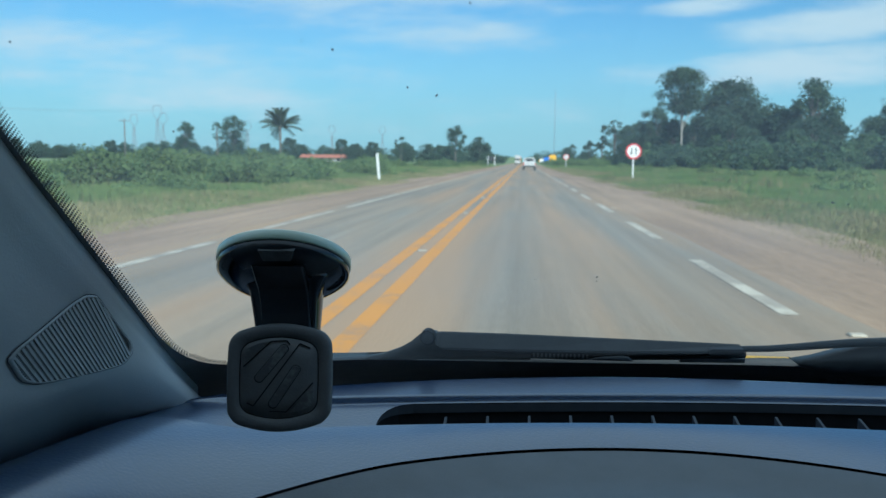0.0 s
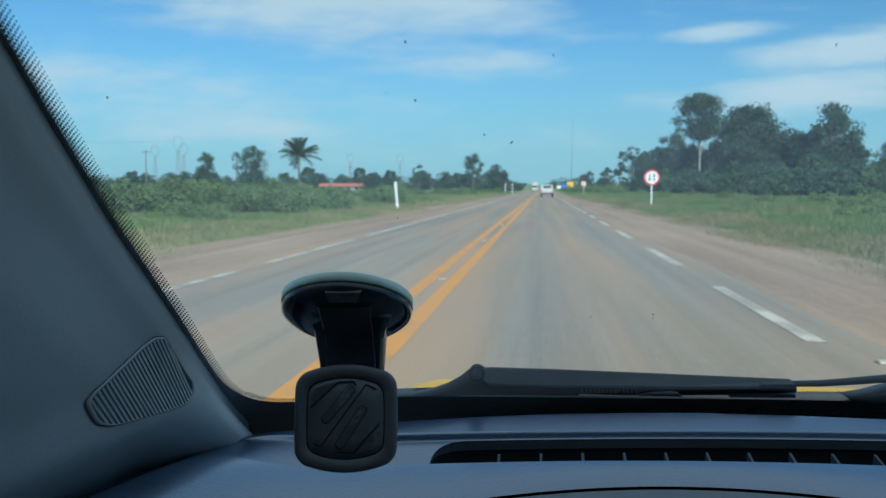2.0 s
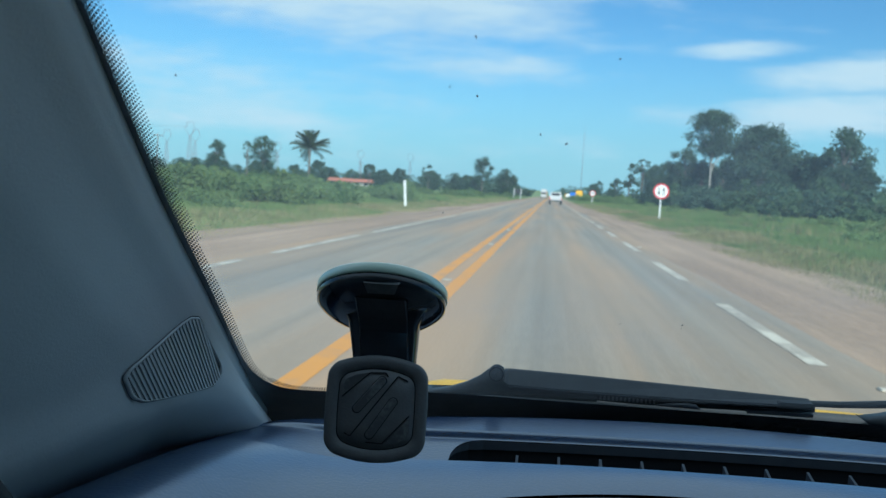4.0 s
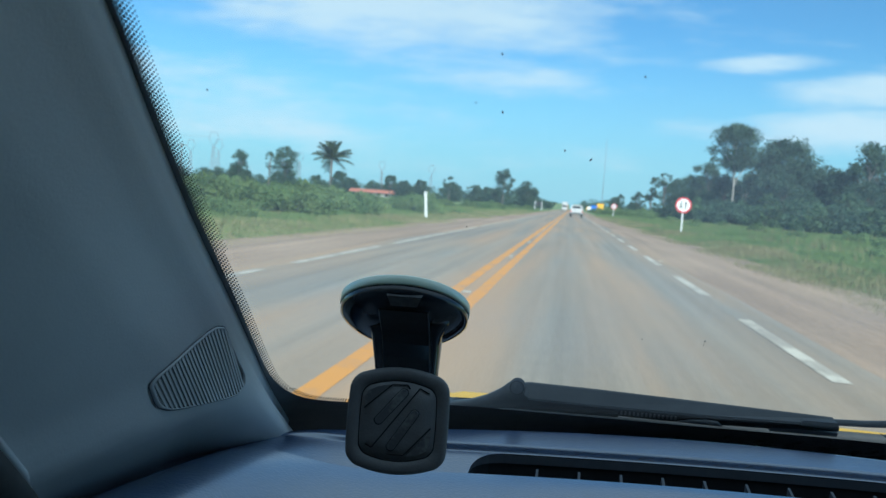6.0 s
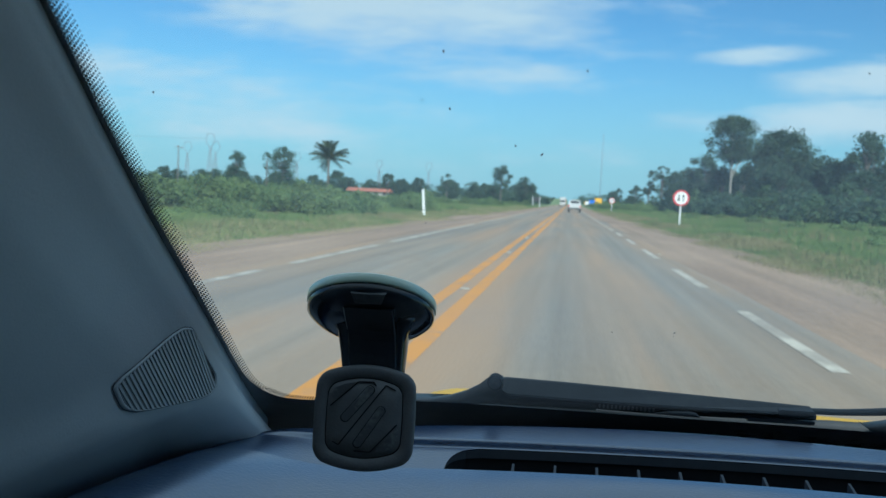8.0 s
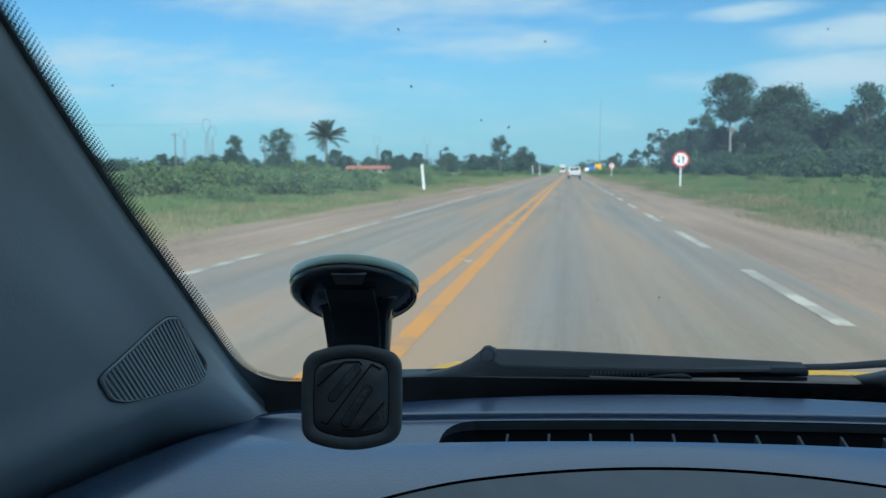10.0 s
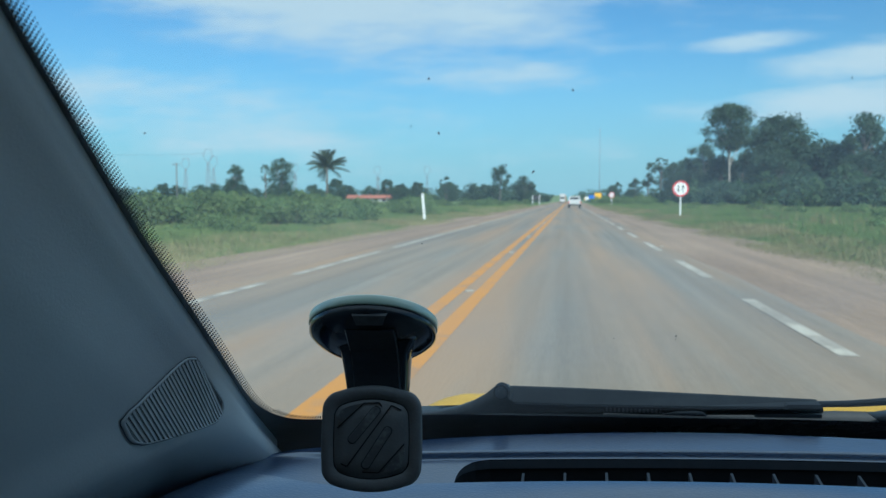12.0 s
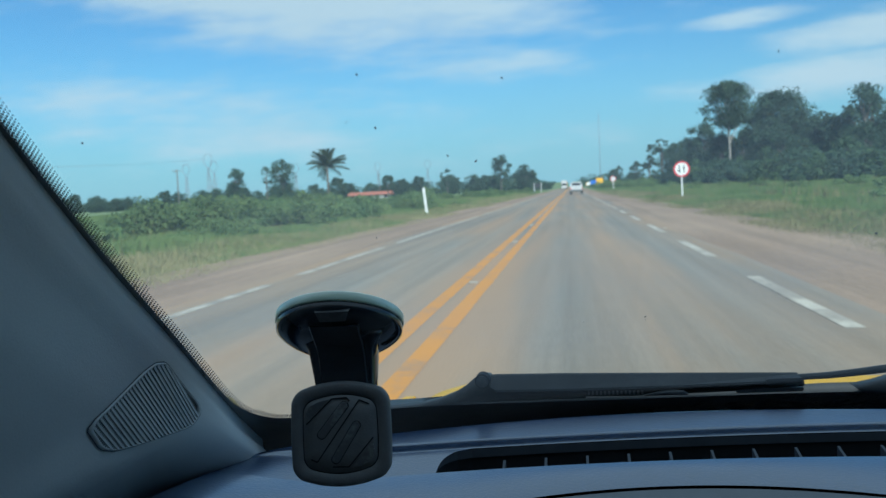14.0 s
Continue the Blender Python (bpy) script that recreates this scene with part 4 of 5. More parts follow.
HW, HH = 0.0288, 0.0241
rows = []
for s, yy in ((0.90, 0.010), (0.965, 0.0085), (1.0, 0.004), (1.0, -0.0028), (0.995, -0.0046), (0.978, -0.006), (0.95, -0.0067), (0.91, -0.007), (0.758, -0.007), (0.752, -0.0058), (0.738, -0.0058), (0.732, -0.0069), (0.4, -0.0070), (0.1, -0.0070), (0.004, -0.0070)):
    rows.append([(x * s, yy, z * s) for x, z in plate_outline(HW, HH)])
v = [p for r in rows for p in r]
k = 72
f = [(i * k + j, i * k + (j + 1) % k, (i + 1) * k + (j + 1) % k, (i + 1) * k + j) for i in range(len(rows) - 1) for j in range(k)] + [tuple(range(k)), tuple(range((len(rows) - 1) * k, len(rows) * k))[::-1]]
mount_part("head", placed(v, HEADM), f, RUBBER, "dark grey rubber magnet plate")
# near-black strip laid in the ring's groove to paint its shade
v = [(x * s, -0.0061, z * s) for s in (0.756, 0.734) for x, z in plate_outline(HW, HH)]
mount_part("ring_shade", placed(v, HEADM), [(j, (j + 1) % k, k + (j + 1) % k, k + j) for j in range(k)], GAP, "dark strip for the shade in the groove round the plate's emblem")


def bar(cx_, cz_, length, width, turn_, lift):
    """A raised bar with round ends on the head."""
    ring_ = []
    for k_ in range(20):
        a = 2 * math.pi * k_ / 20
        x = width * math.cos(a) + (length if math.cos(a) > 0 else -length)
        ring_.append((x, width * math.sin(a)))
    out = []
    for s_, d_ in ((1.0, 0.0), (1.0, -lift * 0.7), (0.9, -lift)):
        for x, z in ring_:
            x2 = (x - math.copysign(width * (1 - s_), x))
            z2 = z * s_
            out.append((cx_ + x2 * math.cos(turn_) - z2 * math.sin(turn_), -0.0070 + d_, cz_ + x2 * math.sin(turn_) + z2 * math.cos(turn_)))
    fs = [(i * 20 + j, i * 20 + (j + 1) % 20, (i + 1) * 20 + (j + 1) % 20, (i + 1) * 20 + j) for i in range(2) for j in range(20)] + [tuple(range(40, 60))[::-1]]
    return out, fs


def plate_piece(outline, depth, lift):
    """A flat piece with a sharp edge on the head's face: outline across and up."""
    n_ = len(outline)
    v_ = [(x, depth, z) for x, z in outline] + [(x, depth - lift, z) for x, z in outline]
    return v_, [tuple(range(n_, 2 * n_))] + [(i, (i + 1) % n_, n_ + (i + 1) % n_, n_ + i) for i in range(n_)]


def seam(points, width=0.00038):
    """A narrow dark strip along points on the head's face, for a groove's shade."""
    out = []
    for (x0, z0), (x1, z1) in zip(points, points[1:]):
        l_ = math.hypot(x1 - x0, z1 - z0)
        a, b = -(z1 - z0) / l_ * width, (x1 - x0) / l_ * width
        out.append(plate_piece([(x0 - a, z0 - b), (x1 - a, z1 - b), (x1 + a, z1 + b), (x0 + a, z0 + b)], -0.0068, 0.0006))
    return joined(out)


for (x0, z0), (x1, z1) in (((-0.0122, -0.0014), (0.0038, 0.0176)), ((-0.0040, -0.0160), (0.0105, 0.0060))):
    cx_, cz_, ln, tn = (x0 + x1) / 2, (z0 + z1) / 2, math.hypot(x1 - x0, z1 - z0) / 2 - 0.002, math.atan2(z1 - z0, x1 - x0)
    # dark border that paints the shade line round the bar
    v, f = bar(cx_, cz_, ln + 0.0002, 0.0028, tn, 0.0003)
    mount_part("bar_edge", placed(v, HEADM), f, GAP, smooth=False)
    v, f = bar(cx_, cz_, ln, 0.0024, tn, 0.0006)
    mount_part("glossy_bar", placed(v, HEADM), f, INLAY, "satin black inlaid bar", smooth=False)
for outline in ([(-0.0195, 0.0075), (-0.0055, 0.0205), (-0.0125, 0.0190), (-0.0178, 0.0165), (-0.0195, 0.0130)], [(0.0195, -0.0045), (0.0060, -0.0195), (0.0125, -0.0185), (0.0178, -0.0160), (0.0195, -0.0120)]):
    v, f = plate_piece(outline, -0.0068, 0.0006)
    mount_part("corner_inlay", placed(v, HEADM), f, INLAY, "satin black corner inlay", smooth=False)
for pts in ([(-0.0199, 0.0063), (-0.0045, 0.0205), (0.0044, 0.0208), (0.0060, 0.0186)], [(-0.0176, -0.0140), (-0.0140, -0.0157), (0.0117, 0.0192), (0.0175, 0.0165)], [(-0.0050, -0.0188), (0.0045, -0.0192), (0.0192, -0.0030)]):
    v, f = seam(pts)
    mount_part("groove", placed(v, HEADM), f, GAP, smooth=False)


# ---- outer body of the car, standing on its wheels ----


def body_part(name, verts, faces, mat_, parent=None, label="", smooth=False):
    ob = thing(name, verts, faces, mat_, parent or car, label, smooth)
    ob.matrix_parent_inverse = CARM
    return ob


def side_profile():
    """Outline (y, z) of a flank: along the sill with its wheel arches, then back along the waist."""
    pts = [(-2.0, 0.32)]
    for cy_ in (-1.25, 1.35):
        pts += [(cy_ - 0.33 * math.cos(a), 0.30 + 0.33 * math.sin(a)) for a in frange(-0.2, math.pi + 0.2, 15)]
    pts += [(2.06, 0.27), (2.12, 0.5), (2.0, 0.735), (1.6, 0.80), (1.2, 0.838), (0.96, 0.845), (0.9, 0.955), (-1.9, 0.975), (-2.0, 0.9)]
    return pts


prof = side_profile()
n = len(prof)
for x0, x1 in ((-0.415, -0.392), (1.232, 1.255)):
    verts = [(x0, y, z) for y, z in prof] + [(x1, y, z) for y, z in prof]
    body_part("side_panel", verts, [tuple(range(n)), tuple(range(2 * n - 1, n - 1, -1))] + [(i, n + i, n + (i + 1) % n, (i + 1) % n) for i in range(n)], YELLOW)
v, f = grid(frange(-0.39, 1.23, 24), frange(0, 1, 12), lambda x, k: (x, 2.0 + 0.14 * math.sin(k * 2.4) - 0.22 * (abs(x - MID) / 0.81) ** 4, 0.752 - 0.5 * k))
body_part("front_panel", v, f, YELLOW, smooth=True)
v, f = grid(frange(-0.39, 1.23, 12), frange(0, 1, 8), lambda x, k: (x, -1.965 - 0.05 * math.sin(k * 2.8), 0.985 - 0.7 * k))
body_part("tailgate", v, f, YELLOW, smooth=True)
for sg in (-1, 1):
    v, f = tube([(MID + sg * (MID - curve_at(EDGE, y) + 0.055), y, glass_z(curve_at(EDGE, y), y) - 0.012) for y in frange(0.17, 0.66, 9)] + [(MID + sg * 0.80, 0.93, 0.9)], [0.03] * 10, 8)
    body_part("pillar", v, f, YELLOW, smooth=True)
for cx_ in (-0.30, 1.14):
    for cy_ in (-1.25, 1.35):
        turned = Matrix.Translation((cx_, cy_, 0.328)) @ Matrix.Rotation(radians(90), 4, "Y")
        v, f = lathe(((0.19, -0.085), (0.275, -0.08), (0.292, -0.05), (0.292, 0.05), (0.275, 0.08), (0.19, 0.085)), 32)
        wheel = body_part("wheel", placed(v, turned), f, TYRE, label="black rubber tyre on a steel rim", smooth=True)
        v, f = lathe(((0.19, -0.088), (0.18, -0.075), (0.05, -0.07), (0.04, 0.07), (0.18, 0.075), (0.19, 0.088)), 24)
        ob = thing("rim", placed(v, turned), f, STEEL, wheel, "grey steel rim")
        ob.matrix_parent_inverse = Matrix()


# ---- ground, road and shoulders ----
CENTRE, EDGE_R, EDGE_L = -1.30, 2.17, -4.46
VERGE_R, VERGE_L = 5.3, -7.3


def ground_z(x, y):
    """The land: a crowned road bed, verges that rise gently, soft rolling fields."""
    if VERGE_L <= x <= VERGE_R:
        return -0.03
    out = x - VERGE_R if x > VERGE_R else VERGE_L - x
    z = -0.03 + 0.20 * smoothstep(0, 4, out) + (1.3 * smoothstep(8, 60, out) if x > 0 else 0.3 * smoothstep(10, 80, out))
    z += 0.10 * noise.noise(Vector((x * 0.15, y * 0.15, 0))) * smoothstep(0, 4, out)
    far = math.hypot(x, y)
    z += 26 * smoothstep(700, 2600, far) * (0.6 + 0.5 * noise.noise(Vector((x * 0.0015, y * 0.0015, 3)))) * (1 if y > 0 else 0.5)
    return z


xs = sorted(set([-3200, -2200, -1500, -1000, -700, -500, -380, -280, -220, -170, -130, -100, -80, -65] + [round(-55 + 2.5 * i, 2) for i in range(19)] + [VERGE_L - k * 0.7 for k in (0, 1, 2, 3, 4)] + [-4, -1, 2, 4] + [VERGE_R + k * 0.7 for k in (0, 1, 2, 3, 4)] + [round(10 + 2.5 * i, 2) for i in range(19)] + [65, 80, 100, 130, 170, 220, 280, 380, 500, 700, 1000, 1500, 2200, 3200]))
ys = [-3000, -1500, -700, -300, -150, -80, -40] + [-20 + 2.5 * i for i in range(70)] + [160, 175, 195, 220, 250, 290, 340, 400, 480, 580, 700, 850, 1050, 1300, 1600, 2000, 2500, 3200]
v, f = grid(xs, ys, lambda x, y: (x, y, ground_z(x, y)))
thing("ground", v, f, SOIL, label="green rough grassland reaching to low hills", category="ground", kind="structure", smooth=True)


def wobble(y, seed, amount):
    return amount * noise.noise(Vector((seed, y * 0.13, 0))) + 0.45 * amount * noise.noise(Vector((seed + 9, y * 0.6, 0)))


lengths = [-60 + 1.5 * i for i in range(180)] + [215, 240, 280, 330, 400, 500, 650, 900, 1300]
v, f = grid((0, 0.2, 0.4, 0.6, 0.8, 1.0), lengths, lambda k, y: (VERGE_L - 0.4 + wobble(y, 2, 0.5) + (VERGE_R + 0.4 + wobble(y, 5, 0.5) - (VERGE_L - 0.4 + wobble(y, 2, 0.5))) * k, y, 0.004 * (1 - abs(2 * k - 1)) - 0.004))
thing("shoulder", v, f, DUST, label="dusty red earth shoulders beside the road", category="shoulder", kind="structure")
v, f = grid((0, 0.25, 0.5, 0.75, 1.0), lengths, lambda k, y: (EDGE_L - 0.45 + wobble(y, 12, 0.12) + (EDGE_R + 0.45 + wobble(y, 15, 0.12) - (EDGE_L - 0.45 + wobble(y, 12, 0.12))) * k, y, 0.012 + 0.03 * (1 - (2 * k - 1) ** 2)))
road = thing("road", v, f, ASPHALT, label="grey two-lane asphalt road dusted with red earth", category="road", kind="structure", smooth=True)


def road_z(x):
    k = (x - EDGE_L + 0.45) / (EDGE_R - EDGE_L + 0.9)
    pts = [0.012 + 0.03 * (1 - (2 * q - 1) ** 2) for q in (0, 0.25, 0.5, 0.75, 1.0)]
    i = min(3, max(0, int(k * 4)))
    return pts[i] + (pts[i + 1] - pts[i]) * (k * 4 - i)


def strip(name, x, half, y0, y1, mat_, label=""):
    n_ = max(2, int((y1 - y0) / 1.2) + 1)
    n_ = min(n_, 160)
    v_, f_ = grid((-1, 1), frange(y0, y1, n_), lambda s, y: (x + s * half * (1 + 0.12 * noise.noise(Vector((x, y * 0.9, s)))), y, road_z(x + s * half) + 0.004))
    return thing(name, v_, f_, mat_, road, label)


for x in (CENTRE - 0.17, CENTRE + 0.17):
    strip("centre_line", x, 0.085, -40, 130, LINEY, "worn orange-yellow centre line")
    strip("centre_line", x, 0.085, 130, 900, LINEY, "worn orange-yellow centre line")
# edge lines: worn into dashes near by, whole further on
y = -13.4
while y < 120:
    ln = random.uniform(3.5, 4.1)
    strip("edge_dash", EDGE_R, 0.08, y, y + ln, LINEW)
    y += ln + random.uniform(2.7, 3.3)
strip("edge_line", EDGE_R, 0.06, y, 900, LINEW)
y = -8.0
while y < 40:
    ln = random.uniform(5, 11)
    strip("edge_dash", EDGE_L, 0.08, y, y + ln, LINEW)
    y += ln + random.uniform(0.5, 1.6)
strip("edge_line", EDGE_L, 0.06, y, 900, LINEW)
for i in range(11):
    for x in (CENTRE, EDGE_R + 0.22):
        if x > 0 and i % 2:
            continue
        bm = bmesh.new()
        y = 2.6 + i * 8.0 + (3.4 if x > 0 else 0)
        box(bm, (x - 0.06, y - 0.05, road_z(x) - 0.005), (x + 0.06, y + 0.05, road_z(x) + 0.02), 0.012, 1)
        part("road_stud", bm, LINEW, road)


# ---- plants ----
def leaf_quads(centres, size, count, spread, rng):
    """Small bent leaf sheets round each centre; spread may be one radius per centre."""
    n_ = len(centres)
    c_ = np.repeat(np.asarray(centres, float), count, 0)
    sp = np.repeat(np.broadcast_to(np.asarray(spread, float), (n_,)), count)
    d = rng.normal(size=c_.shape)
    d /= np.linalg.norm(d, axis=1)[:, None] + 1e-9
    c_ = c_ + d * (sp * rng.uniform(0.35, 1.0, len(c_)))[:, None] * np.array([1, 1, 0.75])
    a = rng.normal(size=c_.shape)
    a[:, 2] *= 0.6
    a /= np.linalg.norm(a, axis=1)[:, None]
    b = np.cross(a, rng.normal(size=c_.shape))
    b /= np.linalg.norm(b, axis=1)[:, None] + 1e-9
    s = size * rng.uniform(0.55, 1.35, len(c_))[:, None]
    v_ = np.stack([c_ - a * s, c_ + b * s * 0.55, c_ + a * s, c_ - b * s * 0.55], 1).reshape(-1, 3)
    q = np.arange(len(v_)).reshape(-1, 4)
    return v_, q


def fast_mesh(name, v_, q, mat_):
    me = bpy.data.meshes.new(name)
    me.vertices.add(len(v_))
    me.vertices.foreach_set("co", np.asarray(v_, np.float32).ravel())
    q = np.asarray(q, np.int32)
    me.loops.add(q.size)
    me.loops.foreach_set("vertex_index", q.ravel())
    me.polygons.add(len(q))
    me.polygons.foreach_set("loop_start", np.arange(0, q.size, q.shape[1], dtype=np.int32))
    me.materials.append(mat_)
    me.update(calc_edges=True)
    return me


def tree(x, y, height, width, label, seed, crown=0.6, clumps=34, leaf=0.5, per=34, mat_=LEAF, lean=0.0, gap=0.0, group="", bole=1.0, bark=BARK):
    """Trunk with limbs, and a crown of leafy clumps with gaps between them. crown: its share of the height."""
    rng = np.random.default_rng(seed)
    root = empty("tree", label, "tree", (x, y, ground_z(x, y) - 0.1), group=group)
    base, mid_ = height * (1 - crown), height * (1 - crown * 0.5)
    r0 = (0.016 * height + 0.06) * bole
    bend = Vector((lean * height + rng.uniform(-0.02, 0.02) * height, rng.uniform(-0.02, 0.02) * height, 0))
    spine = [Vector((0, 0, 0)) + bend * s * s + Vector((0, 0, mid_ * s)) for s in (0, 0.25, 0.5, 0.75, 1.0)]
    pieces = [tube(spine, [r0 * 1.25, r0, r0 * 0.85, r0 * 0.7, r0 * 0.45], 8)]
    centres, sizes = [], []
    for k_ in range(clumps):
        w = rng.uniform(0, 2 * math.pi)
        hz = rng.uniform(-1, 1)
        rad = math.sqrt(max(0.0, 1 - abs(hz) ** 2.2)) * rng.uniform(0.35, 1.0)
        p = Vector((math.cos(w) * rad * width / 2, math.sin(w) * rad * width / 2, base + (hz + 1) / 2 * height * crown * 0.94)) + bend
        if gap and noise.noise(p * (2.2 / width) + Vector((seed, 0, 0))) < gap - 0.35:
            continue
        centres.append(p)
        sizes.append(width * rng.uniform(0.11, 0.21))
    for p in centres[::3]:
        s = rng.uniform(0.45, 0.95)
        a = spine[0].lerp(spine[-1], s) if s < 0.5 else spine[2].lerp(spine[4], (s - 0.5) * 2)
        if p.z > a.z - 1:
            mid2 = a.lerp(p, 0.5) + Vector((0, 0, 0.06 * height * rng.uniform(-0.5, 0.6)))
            pieces.append(tube([a, mid2, p], [r0 * 0.4, r0 * 0.25, r0 * 0.08], 5, False))
    tv, tf = joined(pieces)
    thing("trunk", tv, tf, bark, root, smooth=True)
    lv, lq = leaf_quads(centres, leaf * 0.62, int(per * 2.3), sizes, rng)
    ob = new("crown", fast_mesh("crown", lv, lq, mat_))
    ob.parent = root
    return root


def palm(x, y, height, spread, label, seed, fronds=30):
    rng = np.random.default_rng(seed)
    root = empty("palm_tree", label, "palm tree", (x, y, ground_z(x, y) - 0.1))
    thing("trunk", *tube([(0, 0, 0), (0.1, 0, height * 0.3), (0.05, 0.1, height * 0.62)], [0.5, 0.4, 0.45], 10), BARK, root, smooth=True)
    top = Vector((0.05, 0.1, height * 0.60))
    for k_ in range(fronds):
        w = k_ * 2.4 + rng.uniform(-0.2, 0.2)
        rise = 1.52 - 1.5 * rng.uniform(0, 1) ** 1.25
        out = Vector((math.cos(w), math.sin(w), 0))
        ln = spread * rng.uniform(0.85, 1.1)
        rib = []
        for s in frange(0, 1, 9):
            rib.append(top + out * (ln * (s * math.cos(rise) + 0.22 * s * s * math.sin(rise))) + Vector((0, 0, ln * (s * math.sin(rise) - (0.62 - 0.27 * rise) * s * s))))
        vs, fs = tube(rib, frange(0.06, 0.015, 9), 4, False)
        side = out.cross(Vector((0, 0, 1)))
        for i in range(26):
            s = 0.12 + 0.87 * i / 25
            j = min(7, int(s * 8))
            p = rib[j].lerp(rib[j + 1], s * 8 - j)
            along = (rib[j + 1] - rib[j]).normalized()
            for sg in (-1, 1):
                tip = p + (side * sg * 0.8 + along * 0.55 + Vector((0, 0, -0.35 - rng.uniform(0, 0.3)))) * (spread * 0.24 * (1 - 0.55 * abs(s - 0.45)))
                o = len(vs)
                vs = list(vs) + [p - along * 0.16, p + along * 0.2, tip]
                fs = list(fs) + [(o, o + 1, o + 2)]
        thing("frond", vs, fs, PALM, root)
    return root


# tall trees standing out of the wood on the far right
WOODS = "trees of the roadside wood"
tree(38.7, 209, 24.0, 11.8, "tall pale-trunked tree with a high round crown above the wood", 12, 0.44, 170, 0.42, 44, gap=0.06, group=WOODS, bole=0.5, bark=PALEBARK)
tree(51.5, 216, 21, 18, "broad dark dome-crowned tree in the wood", 4, 0.78, 190, 0.5, 50, group=WOODS)
tree(36.8, 250, 16.5, 9, "tall dark tree at the corner of the wood", 5, 0.8, 90, 0.42, 38, gap=0.2, group=WOODS)
tree(24.2, 262, 12.6, 5, "slim lone roadside tree with a small crown", 6, 0.6, 46, 0.36, 30, gap=0.2)
tree(30.0, 280, 15, 4.6, "thin pale tree with a sparse top", 7, 0.3, 22, 0.36, 22)
rng0 = np.random.default_rng(11)
kinds = [tree(70, 205, 17, 12, "dense dark-green broadleaf tree in the wood", 21, 0.85, 100, 0.58, 25, group=WOODS),
         tree(62, 186, 18.5, 10, "dense dark-green broadleaf tree in the wood", 22, 0.8, 90, 0.58, 25, gap=0.15, group=WOODS),
         tree(80, 180, 15, 13, "dense dark-green broadleaf tree in the wood", 23, 0.88, 110, 0.58, 25, group=WOODS),
         tree(58, 200, 14, 10, "dense dark-green broadleaf tree in the wood", 24, 0.88, 90, 0.58, 25, group=WOODS)]


def copies(models, spots):
    for i, (x, y, s) in enumerate(spots):
        o = copy_thing(models[i % len(models)], Matrix())
        o.matrix_basis = Matrix.LocRotScale((x, y, ground_z(x, y) - 0.1), Euler((0, 0, i * 1.7)), (s, s, s * (0.9 + 0.25 * ((i * 7) % 5) / 5)))


spots = []
for i in range(92):
    k_ = i / 91
    yy = 360 - 270 * k_ + rng0.uniform(-8, 8)
    xx = 37 + rng0.uniform(0, 34) + max(0, (200 - yy)) * 0.13
    spots.append((xx, yy, rng0.uniform(0.5, 1.0) * (0.62 if yy < 190 else 0.9)))
for i in range(7):
    spots.append((rng0.uniform(20, 36), rng0.uniform(330, 520), rng0.uniform(0.35, 0.6)))
copies(kinds, spots)

# low scrub in front of the wood, and bushes along the left verge
SCRUB = "scrub bushes in the verges"


def bush(x, y, w, h, label, seed, mat_=BUSH, leaf=0.14, clumps=32, per=34):
    rng = np.random.default_rng(seed)
    root = empty("bush", label, "bush", (x, y, ground_z(x, y) - 0.05), group=SCRUB)
    cs, stems = [], []
    for k_ in range(clumps):
        a, r = rng.uniform(0, 6.28), math.sqrt(rng.uniform(0, 1)) * w / 2
        top_ = h * (1 - 0.55 * (2 * r / w) ** 2) * rng.uniform(0.7, 1.1)
        cs.append((r * math.cos(a), r * math.sin(a), rng.uniform(0.18, 0.95) * top_))
        if k_ % 3 == 0:
            stems.append(tube([(r * 0.3 * math.cos(a), r * 0.3 * math.sin(a), 0), cs[-1]], [0.02, 0.008], 4, False))
    thing("stems", *joined(stems), BARK, root)
    lv, lq = leaf_quads(cs, leaf * 0.5, int(per * 3), rng.uniform(0.1, 0.2, clumps) * w, rng)
    ob = new("foliage", fast_mesh("foliage", lv, lq, mat_))
    ob.parent = root
    return root


bushes = [bush(-11.5, 33, 3.0, 1.5, "leafy green roadside bush among tall grass", 31), bush(-13, 42, 3.6, 1.7, "leafy green roadside bush among tall grass", 32, leaf=0.16),
          bush(-11, 55, 2.6, 1.2, "leafy green roadside bush among tall grass", 33, leaf=0.13), bush(-15, 28, 3.4, 1.4, "leafy green roadside bush among tall grass", 34, leaf=0.17, per=30)]
understorey = [bush(31, 150, 3.4, 1.8, "dark green scrub at the foot of the wood", 35, LEAF, 0.2, 32, 30), bush(33, 120, 3.0, 2.1, "green leafy scrub at the foot of the wood", 36, SCRUBLEAF, 0.18, 32, 30)]
rb = np.random.default_rng(5)
left = [(-9.3 - 12 * rb.uniform(0, 1) ** 1.6, 20 + 48 * rb.uniform(0, 1) ** 0.8, 0.35 + 0.95 * rb.uniform(0, 1) ** 1.6) for _ in range(20)] + [(-10.5 - rb.uniform(0, 14), rb.uniform(62, 230), rb.uniform(0.4, 1.25) ** 1.5) for _ in range(22)] + [(rb.uniform(-80, -24), rb.uniform(60, 260), rb.uniform(0.8, 1.6)) for _ in range(30)]
copies(understorey, [(rb.uniform(26, 42), rb.uniform(80, 270), rb.uniform(1.2, 2.6)) for _ in range(95)])
right = [(rb.uniform(12, 30), rb.uniform(30, 220), rb.uniform(0.4, 0.8)) for _ in range(26)] + [(rb.uniform(9, 24), rb.uniform(200, 420), rb.uniform(1.0, 2.2)) for _ in range(26)]
copies(bushes, left + right)

